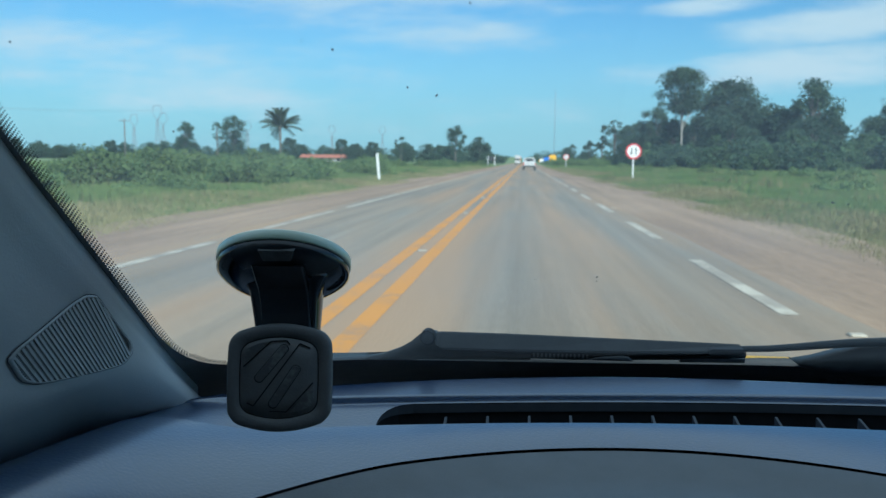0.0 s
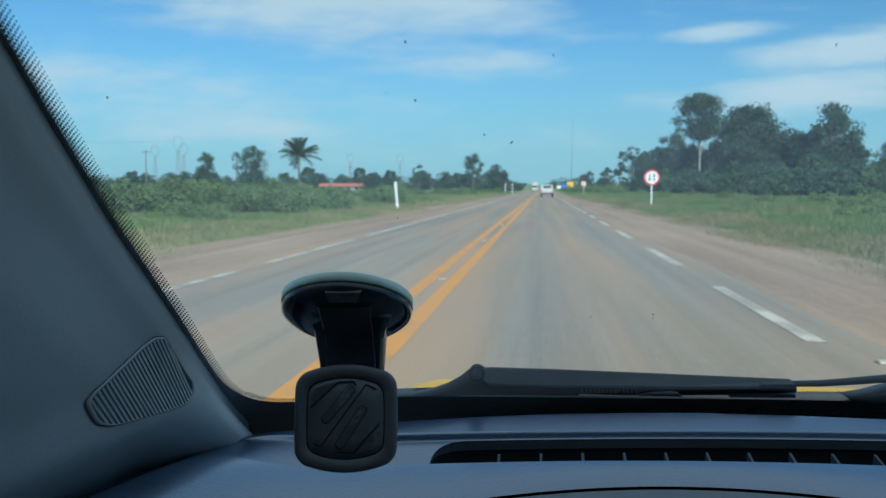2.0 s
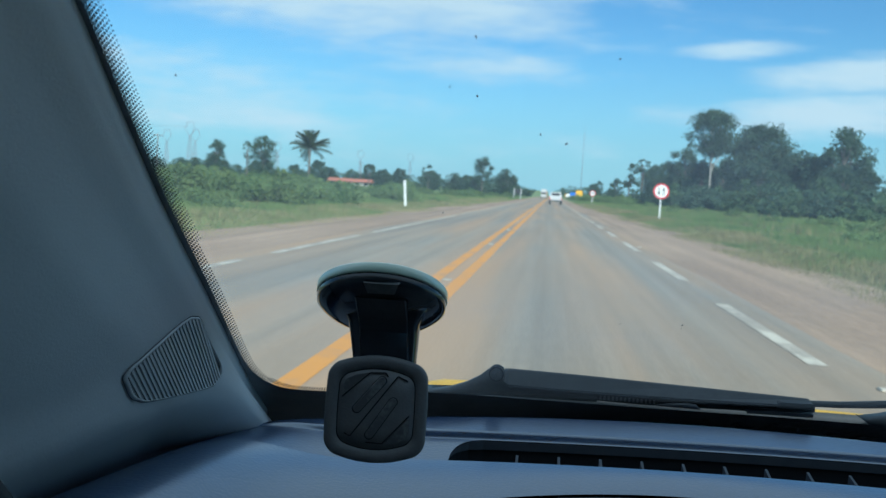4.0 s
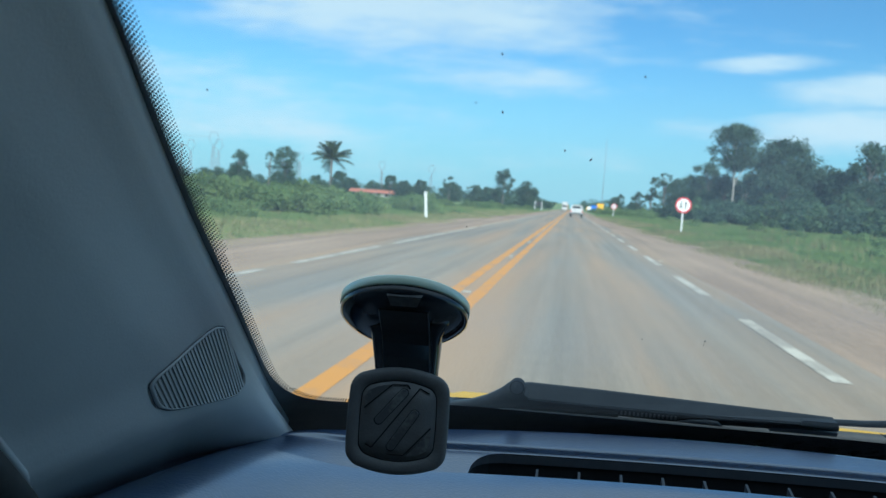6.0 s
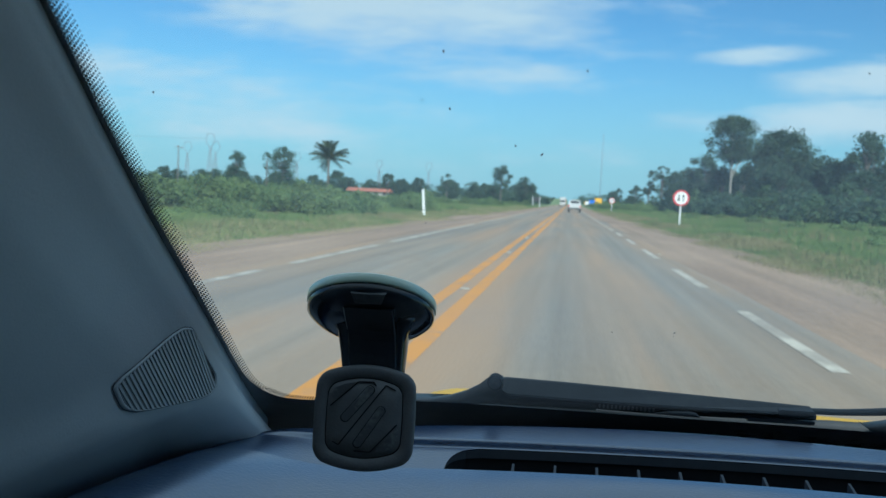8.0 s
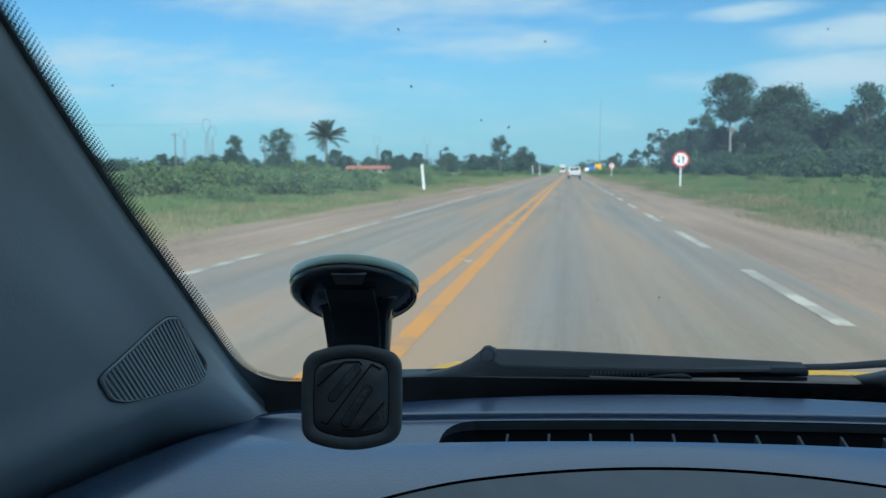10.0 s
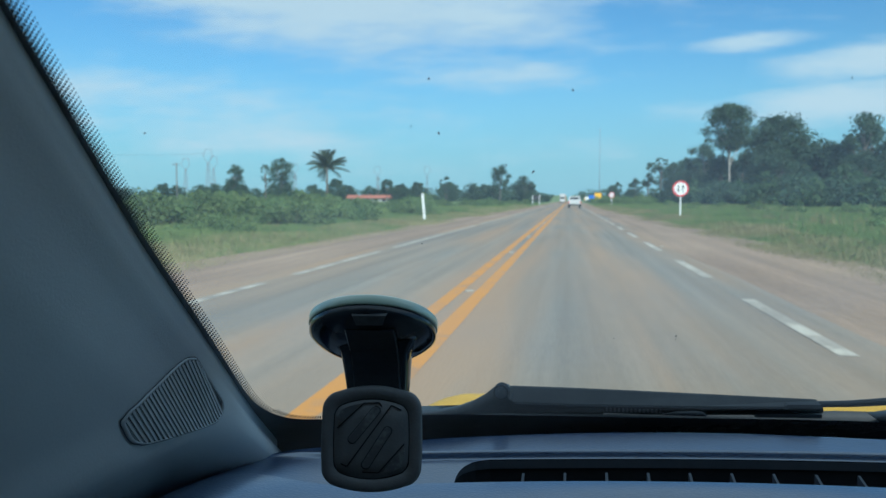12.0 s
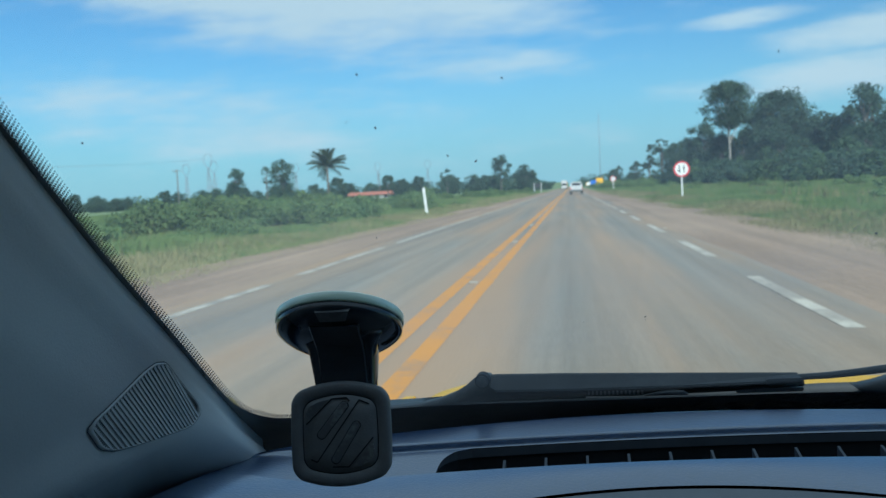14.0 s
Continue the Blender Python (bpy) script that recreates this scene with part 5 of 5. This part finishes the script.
# trees across the fields on the left
FIELD = "trees beyond the left fields"
palm(-91, 300, 21, 9.4, "tall feather palm standing in the field", 41)
tree(-140.5, 330, 16, 7.5, "round field tree with a clear trunk", 42, 0.78, 90, 0.4, 34, gap=0.04, group=FIELD)
tree(-116, 320, 18.3, 10.5, "tall field tree with a dense crown", 43, 0.82, 95, 0.42, 36, group=FIELD)
tree(-126, 328, 16, 6, "thin field tree with a sparse crown", 44, 0.6, 30, 0.4, 22, gap=0.2, group=FIELD)
tree(-22.0, 262, 12.2, 6.5, "roadside tree with a round two-tier crown", 45, 0.72, 64, 0.4, 34, gap=0.2, group=FIELD)
tree(-14.3, 266, 9, 8, "low spreading roadside tree", 46, 0.8, 60, 0.4, 34, group=FIELD)
tree(-70, 310, 9, 5, "small field tree with a round crown", 47, 0.62, 40, 0.4, 30, group=FIELD)
tree(-46, 305, 10, 5, "small field tree with a round crown", 48, 0.62, 34, 0.4, 26, gap=0.2, group=FIELD)
far_kinds = [tree(-160, 352, 8, 10, "dark low tree in the far tree line", 51, 0.92, 60, 0.6, 26, group=FIELD), tree(-60, 420, 9, 9, "dark low tree in the far tree line", 52, 0.9, 55, 0.6, 26, group=FIELD), tree(-30, 330, 7, 8, "dark low tree in the far tree line", 53, 0.92, 50, 0.55, 26, group=FIELD)]
spots = []
for i in range(70):
    a = rb.uniform(-0.74, -0.03)
    d = rb.uniform(345, 400)
    spots.append((a * d - 4, d, rb.uniform(0.6, 1.05)))
copies(far_kinds, spots)


def tree_line(name, spots, label, seed, mat_=LEAF):
    """Low crowns that run into one another, far off."""
    rng = np.random.default_rng(seed)
    cs, sp = [], []
    for x, y, s in spots:
        g = ground_z(x, y)
        for _ in range(9):
            cs.append((x + rng.normal(0, 2.6 * s), y + rng.normal(0, 2.0), g + rng.uniform(0.8, 6.6) * s))
            sp.append(rng.uniform(1.2, 2.2) * s)
    lv, lq = leaf_quads(cs, 0.45, 26, sp, rng)
    return tagged(new(name, fast_mesh(name, lv, lq, mat_)), label, "trees", kind="stuff")


line = [((rb.uniform(-0.76, -0.03)) * d - 4, d, rb.uniform(0.45, 1.05)) for d in rb.uniform(380, 500, 260)]
line += [(rb.uniform(-30, -10), rb.uniform(270, 560), rb.uniform(0.4, 0.8)) for _ in range(40)] + [(rb.uniform(9, 70), rb.uniform(480, 760), rb.uniform(0.7, 1.5)) for _ in range(30)]
tree_line("far_tree_line", line, "dark low trees in a line along the far fields", 58)


# grass of the verges: blades in tufts, thinner with distance
def grass_field(name, x_of, count, y0, y1, hmin, hmax, label, seed, mat_=GRASS, blades=7):
    rng = np.random.default_rng(seed)
    yy = y0 * (y1 / y0) ** rng.uniform(0, 1, count)
    xx = x_of(rng.uniform(0, 1, count), yy)
    zz = np.array([ground_z(float(a), float(b)) for a, b in zip(xx, yy)])
    patch = np.array([0.45 + 1.1 * max(0.0, noise.noise(Vector((float(a) * 0.22, float(b) * 0.16, seed))) + 0.45) for a, b in zip(xx, yy)])
    X, Y, Z = (np.repeat(q, blades) for q in (xx, yy, zz))
    grow = np.repeat((0.35 + 0.65 * np.array([smoothstep(0, 3.0, (a - VERGE_R) if a > 0 else (VERGE_L - a)) for a in xx])) * patch, blades)
    X = X + rng.normal(0, 0.14, len(X)) * (1 + Y / 50)
    Y2 = Y + rng.normal(0, 0.14, len(X)) * (1 + Y / 50)
    h = rng.uniform(hmin, hmax, len(X)) * grow
    w = 0.0075 * (1 + Y / 28)
    a = rng.uniform(0, 6.28, len(X))
    lean = rng.uniform(0.1, 0.6, len(X)) * h
    d = np.stack([np.cos(a), np.sin(a), 0 * a], 1)
    s = np.stack([-np.sin(a), np.cos(a), 0 * a], 1) * w[:, None]
    base = np.stack([X, Y2, Z - 0.03], 1)
    tip = base + d * lean[:, None] + np.array([0, 0, 1]) * h[:, None]
    v_ = np.stack([base - s, base + s, tip], 1).reshape(-1, 3)
    q = np.arange(len(v_)).reshape(-1, 3)
    ob = new(name, fast_mesh(name, v_, q, mat_))
    return tagged(ob, label, "grass", kind="stuff")


grass_field("verge_grass", lambda u, y: VERGE_R + 0.3 + (u ** 1.4) * (10 + y * 0.28), 70000, 8, 230, 0.10, 0.26, "long rough green verge grass", 61)
grass_field("field_grass", lambda u, y: VERGE_L - 0.3 - (u ** 1.4) * (12 + y * 0.45), 74000, 9, 260, 0.10, 0.28, "long rough green grass of the field edge", 62)
grass_field("dry_tufts", lambda u, y: VERGE_R + 1.0 + u * (8 + y * 0.2), 700, 9, 180, 0.2, 0.5, "scattered tufts of dry straw-coloured grass", 65, STRAW, 8)
grass_field("dry_field_tufts", lambda u, y: VERGE_L - 1.0 - u * (8 + y * 0.3), 700, 10, 200, 0.2, 0.5, "scattered tufts of dry straw-coloured grass", 66, STRAW, 8)
grass_field("dry_verge_grass", lambda u, y: VERGE_R - 0.6 + u * 2.8, 24000, 8, 160, 0.10, 0.34, "short dry straw-coloured grass at the shoulder", 63, STRAW, 6)
grass_field("dry_field_grass", lambda u, y: VERGE_L + 0.6 - u * 3.0, 20000, 9, 160, 0.08, 0.30, "short dry straw-coloured grass at the shoulder", 64, STRAW, 6)


# ---- roadside things ----
def signpost(x, y, z0, zc, r, label):
    root = empty("traffic_sign", label, "traffic sign", (x, y, z0))
    bm = bmesh.new()
    box(bm, (-0.045, 0.0, -0.3), (0.045, 0.08, zc - z0 + r * 0.6), 0.012, 2)
    part("post", bm, WHITE, root, "white square post")
    for nm, rad, y_, m_, lb in (("disc", r, -0.012, RED, "red-rimmed plate"), ("face", r * 0.8, -0.022, WHITE, "white face")):
        bm = bmesh.new()
        bmesh.ops.create_cone(bm, cap_ends=True, segments=40, radius1=rad, radius2=rad, depth=0.02 if nm == "disc" else 0.012)
        bmesh.ops.transform(bm, matrix=Matrix.Translation((0, y_, zc - z0)) @ Matrix.Rotation(radians(90), 4, "X"), verts=bm.verts)
        part(nm, bm, m_, root, lb)
    return root


two = signpost(7.4, 57.0, 0.16, 2.0, 0.53, "round red-rimmed white two-way traffic sign on white post")
for x, flip in ((-0.15, -1), (0.15, 1)):
    pts = [(-0.035, -0.24), (0.035, -0.24), (0.035, 0.08), (0.1, 0.08), (0, 0.27), (-0.1, 0.08), (-0.035, 0.08)]
    pts = [(x + a, b * flip) for a, b in pts]
    verts = [(a, -0.030, 1.84 + b) for a, b in pts] + [(a, -0.034, 1.84 + b) for a, b in pts]
    n = len(pts)
    thing("arrow", verts, [tuple(range(n)), tuple(range(n, 2 * n))] + [(i, (i + 1) % n, n + (i + 1) % n, n + i) for i in range(n)], INK, two, "black arrow")
sixty = signpost(8.0, 160, 0.2, 2.2, 0.53, "round red-rimmed white speed sign reading 60 on post")
txt = bpy.data.curves.new("digits", "FONT")
txt.body, txt.size, txt.align_x, txt.align_y, txt.extrude = "60", 0.55, "CENTER", "CENTER", 0.004
txt.materials.append(INK)
tmp = new("digits_curve", txt)
deps = bpy.context.evaluated_depsgraph_get()
me = bpy.data.meshes.new_from_object(tmp.evaluated_get(deps))
bpy.data.objects.remove(tmp)
num = new("digits", me)
num.parent = sixty
num.matrix_basis = pose(0, -0.034, 2.0, 90, 0, 0)
tagged(num, "black digits")

# passed a moment ago: give-way sign and a white-painted kerb at a side road
give = empty("traffic_sign", "triangular red and white give-way sign on white post", "traffic sign", (10.5, -58, 0.15))
bm = bmesh.new()
box(bm, (-0.045, 0.0, -0.3), (0.045, 0.08, 1.75), 0.012, 2)
part("post", bm, WHITE, give)
for nm, r_, y_, m_ in (("plate", 0.56, -0.02, RED), ("face", 0.3, -0.032, WHITE)):
    tri = [(r_ * math.sin(w), r_ * math.cos(w)) for w in (math.pi, math.pi + 2.0944, math.pi + 4.1888)]
    verts = [(a, y_, 1.95 + b) for a, b in tri] + [(a, y_ + 0.014, 1.95 + b) for a, b in tri]
    thing(nm, verts, [(0, 1, 2), (5, 4, 3), (0, 3, 4, 1), (1, 4, 5, 2), (2, 5, 3, 0)], m_, give)
sect = []
for k in range(22):
    s = k / 21
    x, y = 5.9 + 9 * s ** 1.6, -38 - 34 * s
    z = max(ground_z(x, y), 0.0) - 0.05
    sect.append([(x - 0.09, y, z), (x - 0.07, y, z + 0.2), (x + 0.07, y, z + 0.2), (x + 0.09, y, z)])
thing("kerb", *bar_of(sect), WHITE, None, "white-painted concrete kerb curving into the verge", category="kerb", kind="structure")
bm = bmesh.new()
box(bm, (-0.17, -0.12, 0), (0.17, 0.12, 0.24), 0.01, 1, pose(-6.0, -32, 0.0, 0, 8, 20))
part("discarded_box", bm, INK, None, "small dark battered box lying on the shoulder", category="box")

# white marker post, leaning a little
bm = bmesh.new()
box(bm, (-0.07, -0.04, -0.3), (0.07, 0.04, 1.5), 0.012, 2, pose(-8.45, 47.5, 0.12, 0, -5, 0))
part("marker_post", bm, WHITE, None, "leaning white roadside marker post in the grass", category="marker post")


def panel(x, y, w, h, z0, mat_, label):
    root = empty("road_sign_board", label, "road sign", (x, y, 0.1))
    for s in (-0.35, 0.35):
        bm = bmesh.new()
        box(bm, (s * w - 0.05, 0, -0.3), (s * w + 0.05, 0.1, z0 + h), 0.01, 1)
        part("post", bm, GALV, root)
    bm = bmesh.new()
    box(bm, (-w / 2, -0.04, z0), (w / 2, 0, z0 + h), 0.015, 1)
    part("board", bm, mat_, root)
    return root


panel(10.6, 312, 2.4, 2.8, 0.9, AMBER, "square yellow warning board on posts by the road")
panel(9.6, 345, 3.2, 2.2, 0.9, BLUE, "blue information board on posts by the road")
panel(8.8, 400, 2.6, 1.6, 1.0, WHITE, "white information board on posts by the road")
panel(9.0, 430, 2.6, 1.6, 1.0, AMBER, "yellow information board on posts by the road")

# empty board frame on the left
root = empty("board_frame", "white wooden frame with a dark panel in the verge", "sign frame", (-8.2, 205, 0.1))
for x in (-0.85, 0.85):
    bm = bmesh.new()
    box(bm, (x - 0.07, -0.07, -0.3), (x + 0.07, 0.07, 2.4), 0.015, 1)
    part("post", bm, WHITE, root)
bm = bmesh.new()
box(bm, (-0.78, -0.03, 1.2), (0.78, 0.03, 2.3), 0.01, 1)
part("board", bm, INK, root)


def utility_pole(x, y, h, label, arm=True, mat_=POLE):
    root = empty("utility_pole", label, "utility pole", (x, y, ground_z(x, y)))
    thing("shaft", *tube([(0, 0, -0.3), (0, 0, h)], [0.2, 0.12], 10), mat_, root, smooth=True)
    if arm:
        bm = bmesh.new()
        box(bm, (-1.1, -0.06, h - 0.6), (1.1, 0.06, h - 0.45), 0.01, 1)
        part("crossarm", bm, BARK, root)
        for x_ in (-1.0, -0.3, 1.0):
            bm = bmesh.new()
            bmesh.ops.create_cone(bm, cap_ends=True, segments=8, radius1=0.07, radius2=0.05, depth=0.25, matrix=Matrix.Translation((x_, 0, h - 0.33)))
            part("insulator", bm, CONCRETE, root)
    return root


utility_pole(-96, 190, 10, "concrete utility pole with crossarm in the field")
utility_pole(-78, 330, 10, "concrete utility pole with crossarm in the field")
utility_pole(-62, 420, 10, "concrete utility pole with crossarm in the field")
utility_pole(17, 480, 42, "very tall thin mast beyond the trees", False, GALV)


def pylon(x, y, h, label):
    """A slim lattice tower with an open diamond head."""
    root = empty("pylon", label, "pylon", (x, y, ground_z(x, y)))
    legs = []
    for sx, sy in ((-1, -1), (1, -1), (1, 1), (-1, 1)):
        legs.append(tube([(sx * h * 0.06, sy * h * 0.06, 0), (sx * h * 0.016, sy * h * 0.016, h * 0.72)], [0.16, 0.12], 4))
    n_ = 9
    for k_ in range(n_):
        s0_, s1_ = k_ / n_, (k_ + 1) / n_
        r0_, r1_ = h * (0.06 - 0.044 * s0_), h * (0.06 - 0.044 * s1_)
        z0_, z1_ = h * 0.72 * s0_, h * 0.72 * s1_
        for (ax, ay), (bx, by) in (((-1, -1), (1, -1)), ((1, -1), (1, 1)), ((1, 1), (-1, 1)), ((-1, 1), (-1, -1))):
            legs.append(tube([(ax * r0_, ay * r0_, z0_), (bx * r1_, by * r1_, z1_)], [0.07, 0.07], 3, False))
            legs.append(tube([(bx * r0_, by * r0_, z0_), (ax * r1_, ay * r1_, z1_)], [0.07, 0.07], 3, False))
    thing("lattice", *joined(legs), GALV, root)
    hd = [(0, 0, h * 0.72), (h * 0.1, 0, h * 0.86), (h * 0.06, 0, h), (-h * 0.06, 0, h), (-h * 0.1, 0, h * 0.86), (0, 0, h * 0.72)]
    thing("head_frame", *tube(hd, [0.28] * 6, 4), GALV, root)
    return root


for x, y, h in ((-277, 600, 40), (-340, 690, 38), (-318, 700, 40), (-262, 760, 36), (-190, 800, 34), (-150, 860, 36)):
    pylon(x, y, h, "grey lattice power pylon with diamond head, far off")
wires = []
for dz, dx in ((37, -2), (37, 2)):
    a, b = Vector((-277 + dx, 600, dz)), Vector((-420 + dx, 430, dz))
    pts = [a.lerp(b, s) + Vector((0, 0, -16 * s * (1 - s))) for s in frange(0, 1, 16)]
    wires.append(tube(pts, [0.07] * 16, 4, False))
thing("power_lines", *joined(wires), GALV, None, "thin power lines sagging from the pylons", category="power lines")

# long shed with a red tiled roof, across the field
shed = empty("shed", "long low shed with a red tiled roof across the field", "shed", (-82, 330, ground_z(-82, 330) - 0.7))
bm = bmesh.new()
box(bm, (-8, -3, 0), (8, 3, 2.4))
part("wall", bm, CONCRETE, shed)
thing("roof", [(-9, -4, 2.3), (9, -4, 2.3), (9, 0, 3.5), (-9, 0, 3.5), (9, 4, 2.3), (-9, 4, 2.3), (-9, -4, 2.15), (9, -4, 2.15), (9, 4, 2.15), (-9, 4, 2.15)], [(0, 1, 2, 3), (3, 2, 4, 5), (6, 7, 1, 0), (8, 9, 5, 4), (7, 8, 4, 2, 1), (9, 6, 0, 3, 5), (6, 9, 8, 7)], TILE, shed)
for x in frange(-7, 7, 5):
    bm = bmesh.new()
    box(bm, (x - 0.7, -3.03, 0.9), (x + 0.7, -2.98, 1.9))
    part("window", bm, DARKGLASS, shed)


# ---- vehicles ahead ----
def pickup(x, y, paint, label):
    root = empty("pickup_truck", label, "pickup truck", (x, y, 0.03))
    side = [(-2.5, 0.5), (2.5, 0.5), (2.5, 0.95), (1.3, 1.1), (0.75, 1.72), (-0.6, 1.75), (-0.95, 1.12), (-2.5, 1.1)]
    verts = [(s * 0.88 * (0.86 if z > 1.5 else 1), a, z) for s in (-1, 1) for a, z in side]
    n_ = len(side)
    bm = bmesh.new()
    bv = [bm.verts.new(p) for p in verts]
    bm.faces.new(bv[:n_][::-1])
    bm.faces.new(bv[n_:])
    for i in range(n_):
        bm.faces.new((bv[i], bv[(i + 1) % n_], bv[n_ + (i + 1) % n_], bv[n_ + i]))
    bmesh.ops.bevel(bm, geom=bm.edges[:], offset=0.06, segments=2, affect="EDGES")
    part("body", bm, paint, root)
    thing("rear_window", [(-0.66, -0.80, 1.2), (0.66, -0.80, 1.2), (0.6, -0.655, 1.62), (-0.6, -0.655, 1.62)], [(0, 1, 2, 3)], DARKGLASS, root).location = (0, -0.09, 0)
    bm = bmesh.new()
    box(bm, (-0.85, -2.62, 0.42), (0.85, -2.45, 0.62), 0.04, 2)
    part("bumper", bm, INK, root)
    for s in (-1, 1):
        bm = bmesh.new()
        box(bm, (s * 0.8 - 0.07, -2.53, 0.72), (s * 0.8 + 0.07, -2.47, 1.0), 0.02, 1)
        part("tail_light", bm, RED, root)
        for yy in (-1.55, 1.6):
            bm = bmesh.new()
            bmesh.ops.create_cone(bm, cap_ends=True, segments=20, radius1=0.36, radius2=0.36, depth=0.24)
            bmesh.ops.transform(bm, matrix=Matrix.Translation((s * 0.8, yy, 0.36)) @ Matrix.Rotation(radians(90), 4, "Y"), verts=bm.verts)
            part("wheel", bm, TYRE, root)
    return root


pickup(0.75, 122, FLEET, "small white pickup truck driving ahead, seen from behind")


def lorry(x, y, paint, label):
    root = empty("lorry", label, "lorry", (x, y, 0.03))
    bm = bmesh.new()
    box(bm, (-1.2, 1.8, 0.9), (1.2, 10, 3.9), 0.05, 2)
    part("cargo_box", bm, paint, root)
    bm = bmesh.new()
    box(bm, (-1.15, 0, 0.5), (1.15, 1.7, 2.9), 0.12, 3)
    part("cab", bm, paint, root)
    bm = bmesh.new()
    box(bm, (-1.0, -0.03, 1.7), (1.0, 0.05, 2.5), 0.02, 1)
    part("windscreen", bm, DARKGLASS, root)
    for s in (-1, 1):
        for yy in (0.9, 7, 8.4):
            bm = bmesh.new()
            bmesh.ops.create_cone(bm, cap_ends=True, segments=20, radius1=0.5, radius2=0.5, depth=0.35)
            bmesh.ops.transform(bm, matrix=Matrix.Translation((s * 1.0, yy, 0.5)) @ Matrix.Rotation(radians(90), 4, "Y"), verts=bm.verts)
            part("wheel", bm, TYRE, root)
        bm = bmesh.new()
        box(bm, (s * 0.85 - 0.15, -0.05, 0.75), (s * 0.85 + 0.15, 0.02, 0.95), 0.02, 1)
        part("headlight", bm, WHITE, root)
    return root


lorry(-3.0, 360, FLEET, "white lorry far down the road in the oncoming lane")
lorry(-3.2, 460, TILE, "red lorry far down the road in the oncoming lane")
